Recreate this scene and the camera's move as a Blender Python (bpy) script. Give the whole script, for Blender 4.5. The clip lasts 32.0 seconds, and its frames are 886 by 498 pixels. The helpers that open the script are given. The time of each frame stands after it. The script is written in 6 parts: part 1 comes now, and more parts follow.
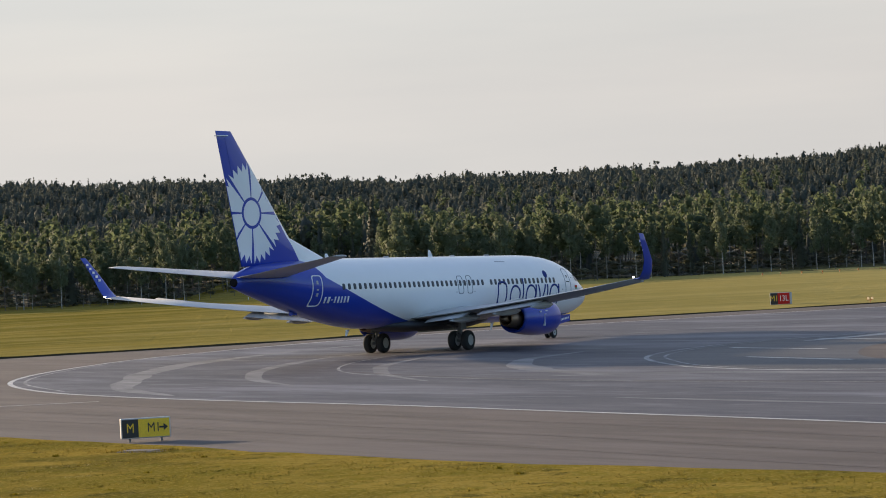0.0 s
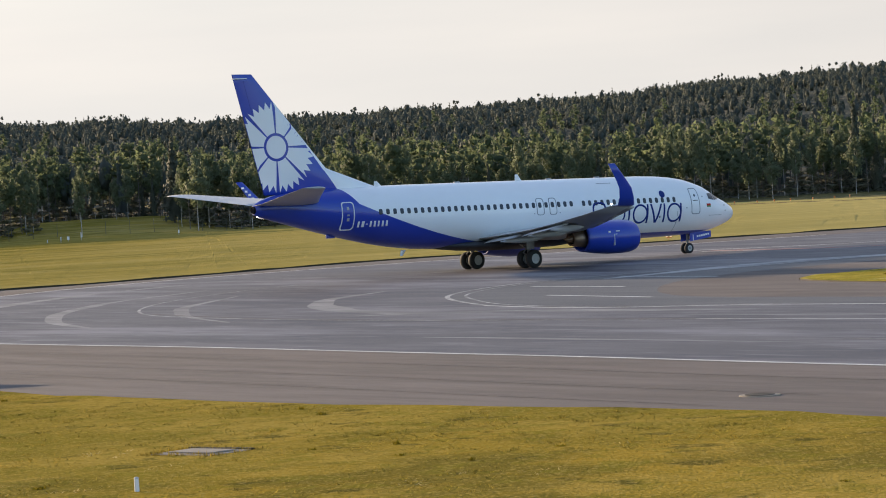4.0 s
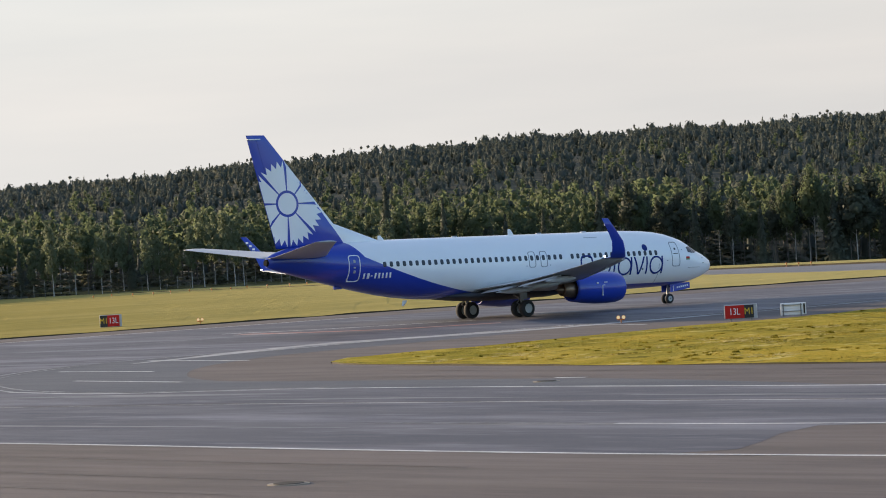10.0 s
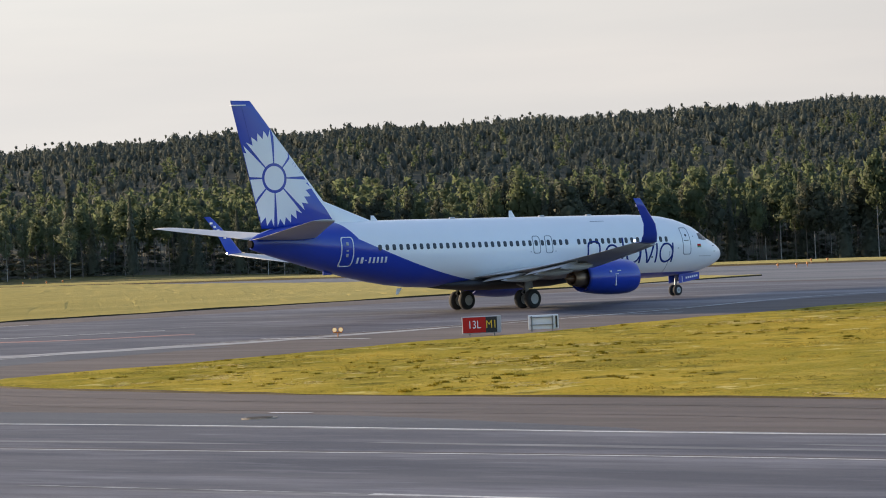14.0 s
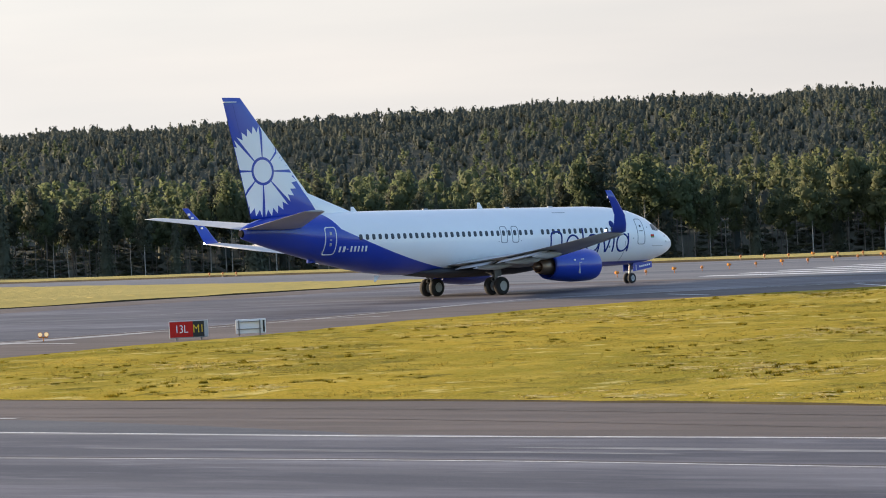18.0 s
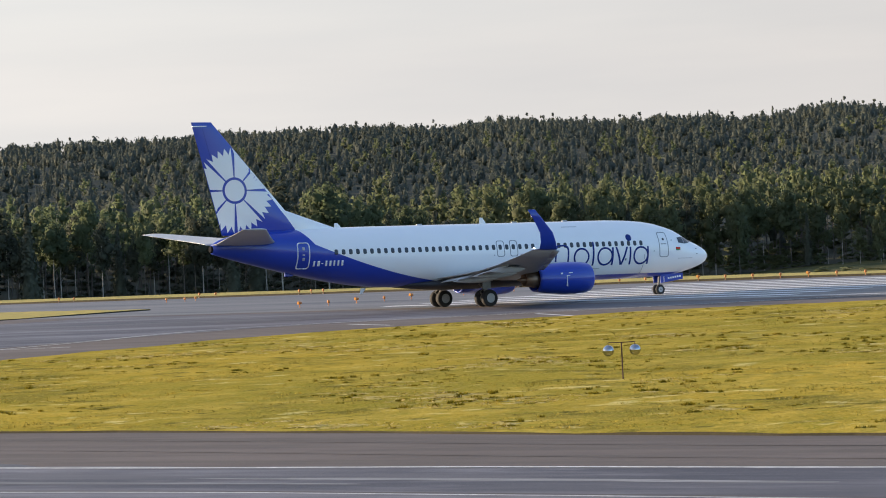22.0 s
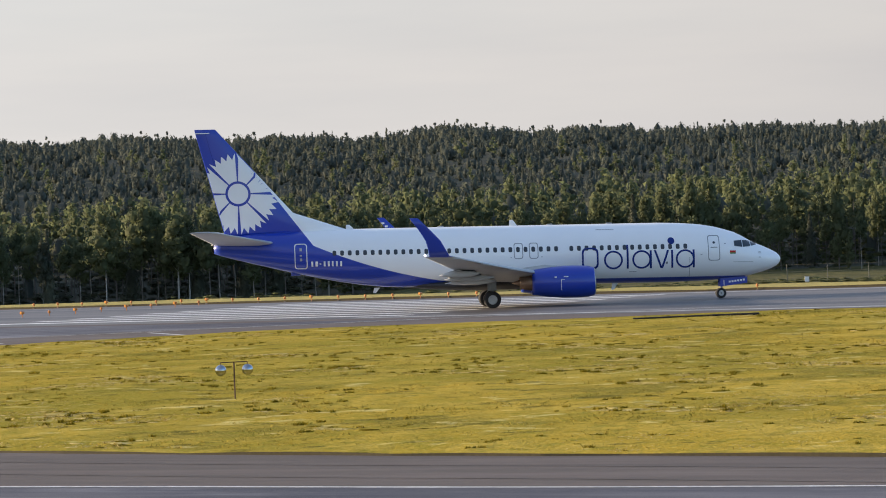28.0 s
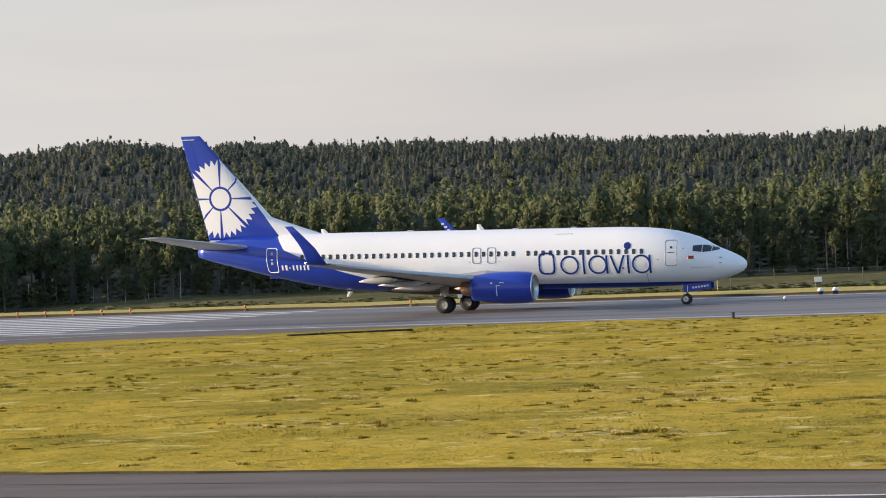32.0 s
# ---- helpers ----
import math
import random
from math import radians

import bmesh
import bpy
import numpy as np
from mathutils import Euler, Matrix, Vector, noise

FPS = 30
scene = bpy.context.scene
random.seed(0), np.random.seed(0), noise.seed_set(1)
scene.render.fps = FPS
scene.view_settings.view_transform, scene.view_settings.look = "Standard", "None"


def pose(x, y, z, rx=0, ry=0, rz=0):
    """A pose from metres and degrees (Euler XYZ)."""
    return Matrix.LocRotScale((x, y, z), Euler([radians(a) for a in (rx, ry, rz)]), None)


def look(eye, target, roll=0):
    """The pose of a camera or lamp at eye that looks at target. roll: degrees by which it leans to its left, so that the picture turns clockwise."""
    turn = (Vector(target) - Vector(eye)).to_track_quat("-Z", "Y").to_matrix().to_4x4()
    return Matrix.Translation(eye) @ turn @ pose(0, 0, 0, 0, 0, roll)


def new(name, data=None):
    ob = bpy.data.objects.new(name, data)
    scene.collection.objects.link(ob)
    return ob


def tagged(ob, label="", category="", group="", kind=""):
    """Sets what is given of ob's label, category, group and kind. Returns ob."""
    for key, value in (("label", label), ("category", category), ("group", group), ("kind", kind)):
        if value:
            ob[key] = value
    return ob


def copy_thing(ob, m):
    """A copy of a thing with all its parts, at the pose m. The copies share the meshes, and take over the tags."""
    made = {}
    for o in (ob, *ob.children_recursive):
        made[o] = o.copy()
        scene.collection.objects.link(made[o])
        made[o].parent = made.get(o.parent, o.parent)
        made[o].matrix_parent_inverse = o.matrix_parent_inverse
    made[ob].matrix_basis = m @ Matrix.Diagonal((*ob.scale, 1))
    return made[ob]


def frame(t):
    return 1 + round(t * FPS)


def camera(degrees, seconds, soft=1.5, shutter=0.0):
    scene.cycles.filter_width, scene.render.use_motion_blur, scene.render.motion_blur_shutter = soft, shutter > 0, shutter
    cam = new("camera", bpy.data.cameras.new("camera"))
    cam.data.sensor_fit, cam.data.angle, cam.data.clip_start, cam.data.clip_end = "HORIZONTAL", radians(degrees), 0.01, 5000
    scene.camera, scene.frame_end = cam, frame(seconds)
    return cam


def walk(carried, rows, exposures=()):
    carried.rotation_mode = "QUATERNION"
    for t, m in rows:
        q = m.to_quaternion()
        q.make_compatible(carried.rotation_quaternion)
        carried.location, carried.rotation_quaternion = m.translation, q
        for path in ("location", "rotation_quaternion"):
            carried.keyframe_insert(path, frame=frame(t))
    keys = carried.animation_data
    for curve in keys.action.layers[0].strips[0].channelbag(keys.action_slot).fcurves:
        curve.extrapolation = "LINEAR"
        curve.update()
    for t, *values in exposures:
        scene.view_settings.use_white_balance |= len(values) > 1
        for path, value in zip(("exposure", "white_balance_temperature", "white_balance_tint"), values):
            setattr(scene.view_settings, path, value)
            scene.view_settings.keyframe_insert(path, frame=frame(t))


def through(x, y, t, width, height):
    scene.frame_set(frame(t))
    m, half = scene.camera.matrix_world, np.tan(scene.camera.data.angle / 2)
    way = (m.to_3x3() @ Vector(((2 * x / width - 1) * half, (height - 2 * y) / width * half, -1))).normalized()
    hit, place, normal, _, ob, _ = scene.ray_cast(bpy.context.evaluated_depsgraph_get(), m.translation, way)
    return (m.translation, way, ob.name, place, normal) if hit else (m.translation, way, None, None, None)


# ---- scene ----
def eye(x, y, z, yaw, pitch, roll):
    """A camera pose from its place, its turn to the left of +y, its tilt and its roll, in degrees."""
    return pose(x, y, z, 0, 0, yaw) @ pose(0, 0, 0, 90 + pitch, 0, 0) @ pose(0, 0, 0, 0, 0, roll)


cam = camera(15.754, 32.0, soft=1.0)
walk(cam, [
    (0, eye(-5.04, -30.62, 5.67, 2.870, 0.048, -2.988)),
    (0.5, eye(-5.04, -30.62, 5.67, 2.443, -0.465, -2.941)),
    (1, eye(-5.04, -30.62, 5.67, 2.257, -0.623, -2.961)),
    (1.5, eye(-5.04, -30.62, 5.67, 2.064, -0.782, -2.978)),
    (2, eye(-5.04, -30.62, 5.67, 1.185, -0.968, -3.091)),
    (2.5, eye(-5.04, -30.62, 5.67, 0.956, -0.997, -3.114)),
    (3, eye(-5.04, -30.62, 5.67, 0.197, -1.101, -3.364)),
    (3.5, eye(-5.04, -30.62, 5.67, -0.075, -1.205, -3.345)),
    (5.5, eye(-5.04, -30.62, 5.67, -3.112, -1.235, -4.063)),
    (6, eye(-5.04, -30.62, 5.67, -3.575, -1.231, -4.051)),
    (6.5, eye(-5.04, -30.62, 5.67, -4.894, -1.328, -3.649)),
    (7, eye(-5.04, -30.62, 5.67, -5.892, -1.401, -3.491)),
    (7.5, eye(-5.04, -30.62, 5.67, -6.369, -1.407, -3.765)),
    (8, eye(-5.04, -30.62, 5.67, -7.150, -1.115, -3.569)),
    (8.5, eye(-5.04, -30.62, 5.67, -7.835, -0.874, -3.663)),
    (9, eye(-5.04, -30.62, 5.67, -8.344, -0.552, -3.707)),
    (9.5, eye(-5.04, -30.62, 5.67, -8.665, -0.430, -3.730)),
    (10, eye(-4.64, -28.17, 5.63, -9.033, -0.234, -3.525)),
    (10.5, eye(-2.52, -15.31, 5.45, -10.363, -0.236, -3.319)),
    (11, eye(-0.25, -1.53, 5.25, -11.045, -0.289, -3.113)),
    (11.5, eye(0.00, -0.00, 5.22, -11.668, -0.317, -3.244)),
    (12, eye(0.00, -0.00, 5.22, -11.900, -0.333, -3.142)),
    (12.5, eye(0.00, -0.00, 5.22, -12.384, -0.402, -3.208)),
    (13, eye(0.00, -0.00, 5.22, -12.935, -0.350, -3.031)),
    (13.5, eye(0.00, -0.00, 5.22, -13.504, -0.355, -3.045)),
    (14, eye(0.00, -0.00, 5.22, -14.600, -0.449, -2.840)),
    (14.5, eye(0.00, -0.00, 5.22, -15.604, -0.509, -3.100)),
    (16.5, eye(0.00, -0.00, 5.22, -17.909, -0.887, -3.559)),
    (17, eye(0.00, -0.00, 5.22, -18.132, -2.065, -2.961)),
    (17.5, eye(0.00, -0.00, 5.22, -19.052, -1.166, -2.920)),
    (18, eye(0.00, -0.00, 5.22, -19.830, -0.633, -2.815)),
    (18.4, eye(0.00, -0.00, 5.22, -20.406, -0.543, -2.815)),
    (18.5, eye(0.00, -0.00, 5.22, -22.315, -0.263, -2.874)),
    (19, eye(0.00, -0.00, 5.22, -22.722, -0.076, -3.088)),
    (19.5, eye(0.00, -0.00, 5.22, -22.727, -0.387, -3.113)),
    (20, eye(0.00, -0.00, 5.22, -23.767, -0.892, -3.167)),
    (20.5, eye(0.00, -0.00, 5.22, -24.809, -0.609, -3.000)),
    (21, eye(0.00, -0.00, 5.22, -25.172, -0.386, -2.979)),
    (21.5, eye(0.00, -0.00, 5.22, -25.251, -0.356, -2.757)),
    (22, eye(0.00, -0.00, 5.22, -25.527, -0.367, -2.798)),
    (22.5, eye(0.00, -0.00, 5.22, -26.111, -0.281, -2.810)),
    (23, eye(0.00, -0.00, 5.22, -26.713, -0.285, -2.663)),
    (23.5, eye(0.00, -0.00, 5.22, -27.496, -0.343, -2.536)),
    (24, eye(0.00, -0.00, 5.22, -28.308, 0.136, -2.632)),
    (24.5, eye(0.00, -0.00, 5.22, -28.857, 0.201, -2.488)),
    (25, eye(0.00, -0.00, 5.22, -29.448, 0.105, -2.484)),
    (25.5, eye(0.00, -0.00, 5.22, -30.210, 0.069, -2.530)),
    (27.5, eye(0.00, -0.00, 5.22, -32.031, -0.184, -2.323)),
    (28, eye(0.00, -0.00, 5.22, -32.445, -0.317, -2.242)),
    (28.5, eye(0.00, -0.00, 5.22, -33.117, -0.390, -2.247)),
    (29, eye(0.00, -0.00, 5.22, -34.034, -0.390, -2.378)),
    (29.5, eye(0.00, -0.00, 5.22, -34.827, -0.268, -2.309)),
    (30, eye(0.00, -0.00, 5.22, -35.380, -0.138, -2.241)),
    (30.5, eye(0.00, -0.00, 5.22, -36.119, -0.046, -2.098)),
    (31, eye(0.00, -0.00, 5.22, -37.197, -0.066, -2.074)),
    (31.5, eye(0.00, -0.00, 5.22, -38.107, -0.135, -2.082)),
    (32, eye(0.00, -0.00, 5.22, -38.635, -0.263, -2.325)),
], [(0, 0.64, 6610, 10.7), (2, 0.88, 6690, 10.7), (7, 0.98, 6730, 11.2), (9.5, 0.95, 6590, 10.2), (10.8, 0.84, 6570, 10.2), (13, 0.92, 6610, 10.7), (15.5, 1.0, 6660, 11.1), (17, 1.38, 6760, 11.6), (18, 1.15, 6660, 10.6), (20, 1.06, 6570, 10.6), (23, 1.07, 6530, 10.1), (25, 1.02, 6530, 10.1), (32, 1.0, 6610, 10.6)])

# ---- world, sun, exposure ----
SUN_AZ, SUN_EL = 43.0, 10.0         # degrees to the left of +y, and above the horizon
SUN_DIR = Vector((-math.sin(radians(SUN_AZ)) * math.cos(radians(SUN_EL)), math.cos(radians(SUN_AZ)) * math.cos(radians(SUN_EL)), math.sin(radians(SUN_EL))))
world = bpy.data.worlds.new("world")
scene.world = world
world.use_nodes = True
wn, wl = world.node_tree.nodes, world.node_tree.links
wn.clear()
w_out = wn.new("ShaderNodeOutputWorld")
w_bg = wn.new("ShaderNodeBackground")
w_sky = wn.new("ShaderNodeTexSky")
w_sky.sky_type, w_sky.sun_disc = "NISHITA", False
w_sky.sun_elevation, w_sky.sun_rotation = radians(SUN_EL), radians(-SUN_AZ)
w_sky.air_density, w_sky.dust_density, w_sky.ozone_density = 1.0, 0.5, 3.6
w_geo = wn.new("ShaderNodeTexCoord")
w_sep = wn.new("ShaderNodeSeparateXYZ")
wl.new(w_geo.outputs["Generated"], w_sep.inputs[0])
w_map = wn.new("ShaderNodeMapping")
w_map.inputs["Scale"].default_value = (5.0, 5.0, 42.0)
wl.new(w_geo.outputs["Generated"], w_map.inputs[0])
w_noise = wn.new("ShaderNodeTexNoise")
w_noise.inputs["Scale"].default_value, w_noise.inputs["Detail"].default_value = 1.1, 5.0
wl.new(w_map.outputs[0], w_noise.inputs[0])
w_dot = wn.new("ShaderNodeVectorMath")
w_dot.operation = "DOT_PRODUCT"
w_dot.inputs[1].default_value = SUN_DIR
wl.new(w_geo.outputs["Generated"], w_dot.inputs[0])


def w_range(source, lo, hi, a, b):
    k = wn.new("ShaderNodeMapRange")
    for key, v in zip(("From Min", "From Max", "To Min", "To Max"), (lo, hi, a, b)):
        k.inputs[key].default_value = v
    wl.new(source, k.inputs["Value"])
    return k.outputs[0]


def w_blend(fac, a, b):
    k = wn.new("ShaderNodeMix")
    k.data_type = "RGBA"
    wl.new(fac, k.inputs["Factor"])
    for i, v in ((6, a), (7, b)):
        if isinstance(v, tuple):
            k.inputs[i].default_value = (*v, 1)
        else:
            wl.new(v, k.inputs[i])
    return k.outputs[2]


# thin high cloud: brighter and warmer towards the sun, greyer away from it, with soft streaks
w_near = w_blend(w_range(w_noise.outputs["Fac"], 0.3, 0.7, 0, 1), (0.86, 0.85, 0.83), (0.95, 0.92, 0.88))
w_away = w_blend(w_range(w_noise.outputs["Fac"], 0.3, 0.7, 0, 1), (0.60, 0.585, 0.585), (0.68, 0.65, 0.63))
w_cloud = w_blend(w_range(w_dot.outputs["Value"], 0.12, 0.78, 0, 1), w_away, w_near)
# the cloud thins out towards the zenith and on the side away from the sun
w_high = w_range(w_sep.outputs["Z"], 0.05, 0.6, 1.0, 0.3)
w_side = w_range(w_dot.outputs["Value"], -0.35, 0.05, 0.38, 1.0)
w_veil = wn.new("ShaderNodeMath")
w_veil.operation = "MULTIPLY"
wl.new(w_high, w_veil.inputs[0])
wl.new(w_side, w_veil.inputs[1])
w_gain = wn.new("ShaderNodeVectorMath")
w_gain.operation = "SCALE"
w_gain.inputs["Scale"].default_value = 0.40
wl.new(w_sky.outputs[0], w_gain.inputs[0])
w_mix = wn.new("ShaderNodeMix")
w_mix.data_type = "RGBA"
wl.new(w_veil.outputs[0], w_mix.inputs["Factor"])
wl.new(w_gain.outputs[0], w_mix.inputs[6])
wl.new(w_cloud, w_mix.inputs[7])
wl.new(w_mix.outputs[2], w_bg.inputs[0])
w_bg.inputs[1].default_value = 0.5
wl.new(w_bg.outputs[0], w_out.inputs[0])

sun = new("sun", bpy.data.lights.new("sun", "SUN"))
sun.data.energy, sun.data.angle, sun.data.color = 5.0, radians(1.6), (1.0, 0.79, 0.54)
sun.matrix_world = look(SUN_DIR * 300, (0, 0, 0))

# ---- materials ----


def material(name, colour, rough=0.6, metal=0.0, other=None, scale=6.0, amount=0.5, bump=0.0, bump_scale=40.0, coat=0.0, stretch=(1, 1, 1), fine=0.15, object_random=0.0, spec=0.5):
    """A surface with two scales of colour change, fine relief and an even or worn gloss."""
    m = bpy.data.materials.new(name)
    m.use_nodes = True
    n, l = m.node_tree.nodes, m.node_tree.links
    b = n["Principled BSDF"]
    b.inputs["Roughness"].default_value, b.inputs["Metallic"].default_value = rough, metal
    b.inputs["Coat Weight"].default_value, b.inputs["Specular IOR Level"].default_value = coat, spec
    co = n.new("ShaderNodeTexCoord")
    mp = n.new("ShaderNodeMapping")
    mp.inputs["Scale"].default_value = stretch
    l.new(co.outputs["Object"], mp.inputs[0])
    big = n.new("ShaderNodeTexNoise")
    big.inputs["Scale"].default_value, big.inputs["Detail"].default_value = scale, 5.0
    l.new(mp.outputs[0], big.inputs[0])
    ramp = n.new("ShaderNodeMapRange")
    ramp.inputs["From Min"].default_value, ramp.inputs["From Max"].default_value = 0.35, 0.65
    l.new(big.outputs["Fac"], ramp.inputs["Value"])
    mix = n.new("ShaderNodeMix")
    mix.data_type = "RGBA"
    other = other or tuple(c * 0.75 for c in colour)
    mix.inputs[6].default_value, mix.inputs[7].default_value = (*colour, 1), (*[c + (o - c) * amount for c, o in zip(colour, other)], 1)
    l.new(ramp.outputs[0], mix.inputs["Factor"])
    small = n.new("ShaderNodeTexNoise")
    small.inputs["Scale"].default_value, small.inputs["Detail"].default_value = bump_scale, 4.0
    l.new(mp.outputs[0], small.inputs[0])
    hsv = n.new("ShaderNodeHueSaturation")
    val = n.new("ShaderNodeMapRange")
    val.inputs["From Min"].default_value, val.inputs["From Max"].default_value = 0.3, 0.7
    val.inputs["To Min"].default_value, val.inputs["To Max"].default_value = 1 - fine, 1 + fine
    l.new(small.outputs["Fac"], val.inputs["Value"])
    if object_random:
        info = n.new("ShaderNodeObjectInfo")
        r = n.new("ShaderNodeMapRange")
        r.inputs["To Min"].default_value, r.inputs["To Max"].default_value = 1 - object_random, 1 + object_random
        l.new(info.outputs["Random"], r.inputs["Value"])
        mul = n.new("ShaderNodeMath")
        mul.operation = "MULTIPLY"
        l.new(val.outputs[0], mul.inputs[0])
        l.new(r.outputs[0], mul.inputs[1])
        l.new(mul.outputs[0], hsv.inputs["Value"])
    else:
        l.new(val.outputs[0], hsv.inputs["Value"])
    l.new(mix.outputs[2], hsv.inputs["Color"])
    l.new(hsv.outputs[0], b.inputs["Base Color"])
    if bump:
        bp = n.new("ShaderNodeBump")
        bp.inputs["Strength"].default_value, bp.inputs["Distance"].default_value = bump, 0.02
        l.new(small.outputs["Fac"], bp.inputs["Height"])
        l.new(bp.outputs[0], b.inputs["Normal"])
    return m


def glow(name, colour, strength):
    m = material(name, colour, 0.3)
    b = m.node_tree.nodes["Principled BSDF"]
    b.inputs["Emission Color"].default_value, b.inputs["Emission Strength"].default_value = (*colour, 1), strength
    return m


def leafy(name, colour, other, island=0.3, through=0.25, scale=0.05, spec=0.2):
    """Leaves: colour by clump and by stand of trees, some light through them."""
    m = bpy.data.materials.new(name)
    m.use_nodes = True
    n, l = m.node_tree.nodes, m.node_tree.links
    b = n["Principled BSDF"]
    b.inputs["Roughness"].default_value, b.inputs["Specular IOR Level"].default_value = 0.7, spec
    geo = n.new("ShaderNodeNewGeometry")
    tex = n.new("ShaderNodeTexNoise")
    tex.inputs["Scale"].default_value, tex.inputs["Detail"].default_value = scale, 3.0
    l.new(geo.outputs["Position"], tex.inputs[0])
    rg = n.new("ShaderNodeMapRange")
    rg.inputs["From Min"].default_value, rg.inputs["From Max"].default_value = 0.38, 0.62
    l.new(tex.outputs["Fac"], rg.inputs["Value"])
    mix = n.new("ShaderNodeMix")
    mix.data_type = "RGBA"
    mix.inputs[6].default_value, mix.inputs[7].default_value = (*colour, 1), (*other, 1)
    l.new(rg.outputs[0], mix.inputs["Factor"])
    hsv = n.new("ShaderNodeHueSaturation")
    v = n.new("ShaderNodeMapRange")
    v.inputs["To Min"].default_value, v.inputs["To Max"].default_value = 1 - island, 1 + island
    l.new(geo.outputs["Random Per Island"], v.inputs["Value"])
    l.new(v.outputs[0], hsv.inputs["Value"])
    l.new(mix.outputs[2], hsv.inputs["Color"])
    l.new(hsv.outputs[0], b.inputs["Base Color"])
    tr = n.new("ShaderNodeBsdfTranslucent")
    l.new(hsv.outputs[0], tr.inputs[0])
    ms = n.new("ShaderNodeMixShader")
    ms.inputs[0].default_value = through
    l.new(b.outputs[0], ms.inputs[1])
    l.new(tr.outputs[0], ms.inputs[2])
    l.new(ms.outputs[0], n["Material Output"].inputs[0])
    return m


def ground_mix(name, layers, rough=0.85, bump=0.6, bump_scale=9.0, turn=0.0, stretch=(1, 1, 1), lo=0.4, hi=0.6, spec=0.3, rolls=0.0, drier=None):
    """Open ground: layers of (colour, noise scale, share) laid over the first colour, turned along the pavement."""
    m = bpy.data.materials.new(name)
    m.use_nodes = True
    n, l = m.node_tree.nodes, m.node_tree.links
    b = n["Principled BSDF"]
    b.inputs["Roughness"].default_value, b.inputs["Specular IOR Level"].default_value = rough, spec
    geo = n.new("ShaderNodeNewGeometry")
    rot = n.new("ShaderNodeMapping")
    rot.inputs["Rotation"].default_value = (0, 0, radians(turn))
    l.new(geo.outputs["Position"], rot.inputs[0])
    mp = n.new("ShaderNodeMapping")
    mp.inputs["Scale"].default_value = stretch
    l.new(rot.outputs[0], mp.inputs[0])
    last = None
    for k, (colour, scale, share, *span) in enumerate(layers):
        if last is None:
            c = n.new("ShaderNodeRGB")
            c.outputs[0].default_value = (*colour, 1)
            last = c.outputs[0]
            continue
        t = n.new("ShaderNodeTexNoise")
        t.inputs["Scale"].default_value, t.inputs["Detail"].default_value, t.inputs["Roughness"].default_value = scale, 6.0, 0.6
        off = n.new("ShaderNodeVectorMath")
        off.inputs[1].default_value = (k * 37.1, k * 11.7, k * 5.3)
        l.new(mp.outputs[0], off.inputs[0])
        l.new(off.outputs[0], t.inputs[0])
        rg = n.new("ShaderNodeMapRange")
        rg.inputs["From Min"].default_value, rg.inputs["From Max"].default_value = span or (lo, hi)
        rg.inputs["To Max"].default_value = share
        l.new(t.outputs["Fac"], rg.inputs["Value"])
        mix = n.new("ShaderNodeMix")
        mix.data_type = "RGBA"
        mix.inputs[7].default_value = (*colour, 1)
        l.new(rg.outputs[0], mix.inputs["Factor"])
        l.new(last, mix.inputs[6])
        last = mix.outputs[2]
    if drier:                        # straw takes over from one end of the field to the other: colour, from x, to x, share
        sp = n.new("ShaderNodeSeparateXYZ")
        l.new(geo.outputs["Position"], sp.inputs[0])
        rg = n.new("ShaderNodeMapRange")
        rg.inputs["From Min"].default_value, rg.inputs["From Max"].default_value, rg.inputs["To Max"].default_value = drier[1:]
        l.new(sp.outputs["X"], rg.inputs["Value"])
        mix = n.new("ShaderNodeMix")
        mix.data_type = "RGBA"
        mix.inputs[7].default_value = (*drier[0], 1)
        l.new(rg.outputs[0], mix.inputs["Factor"])
        l.new(last, mix.inputs[6])
        last = mix.outputs[2]
    l.new(last, b.inputs["Base Color"])
    t = n.new("ShaderNodeTexNoise")
    t.inputs["Scale"].default_value, t.inputs["Detail"].default_value = bump_scale, 5.0
    l.new(geo.outputs["Position"], t.inputs[0])
    bp = n.new("ShaderNodeBump")
    bp.inputs["Strength"].default_value, bp.inputs["Distance"].default_value = bump, 0.05
    l.new(t.outputs["Fac"], bp.inputs["Height"])
    if rolls:
        t = n.new("ShaderNodeTexNoise")
        t.inputs["Scale"].default_value, t.inputs["Detail"].default_value = 1.4, 4.0
        l.new(geo.outputs["Position"], t.inputs[0])
        b2 = n.new("ShaderNodeBump")
        b2.inputs["Strength"].default_value, b2.inputs["Distance"].default_value = 1.0, rolls
        l.new(t.outputs["Fac"], b2.inputs["Height"])
        l.new(b2.outputs[0], bp.inputs["Normal"])
    l.new(bp.outputs[0], b.inputs["Normal"])
    return m


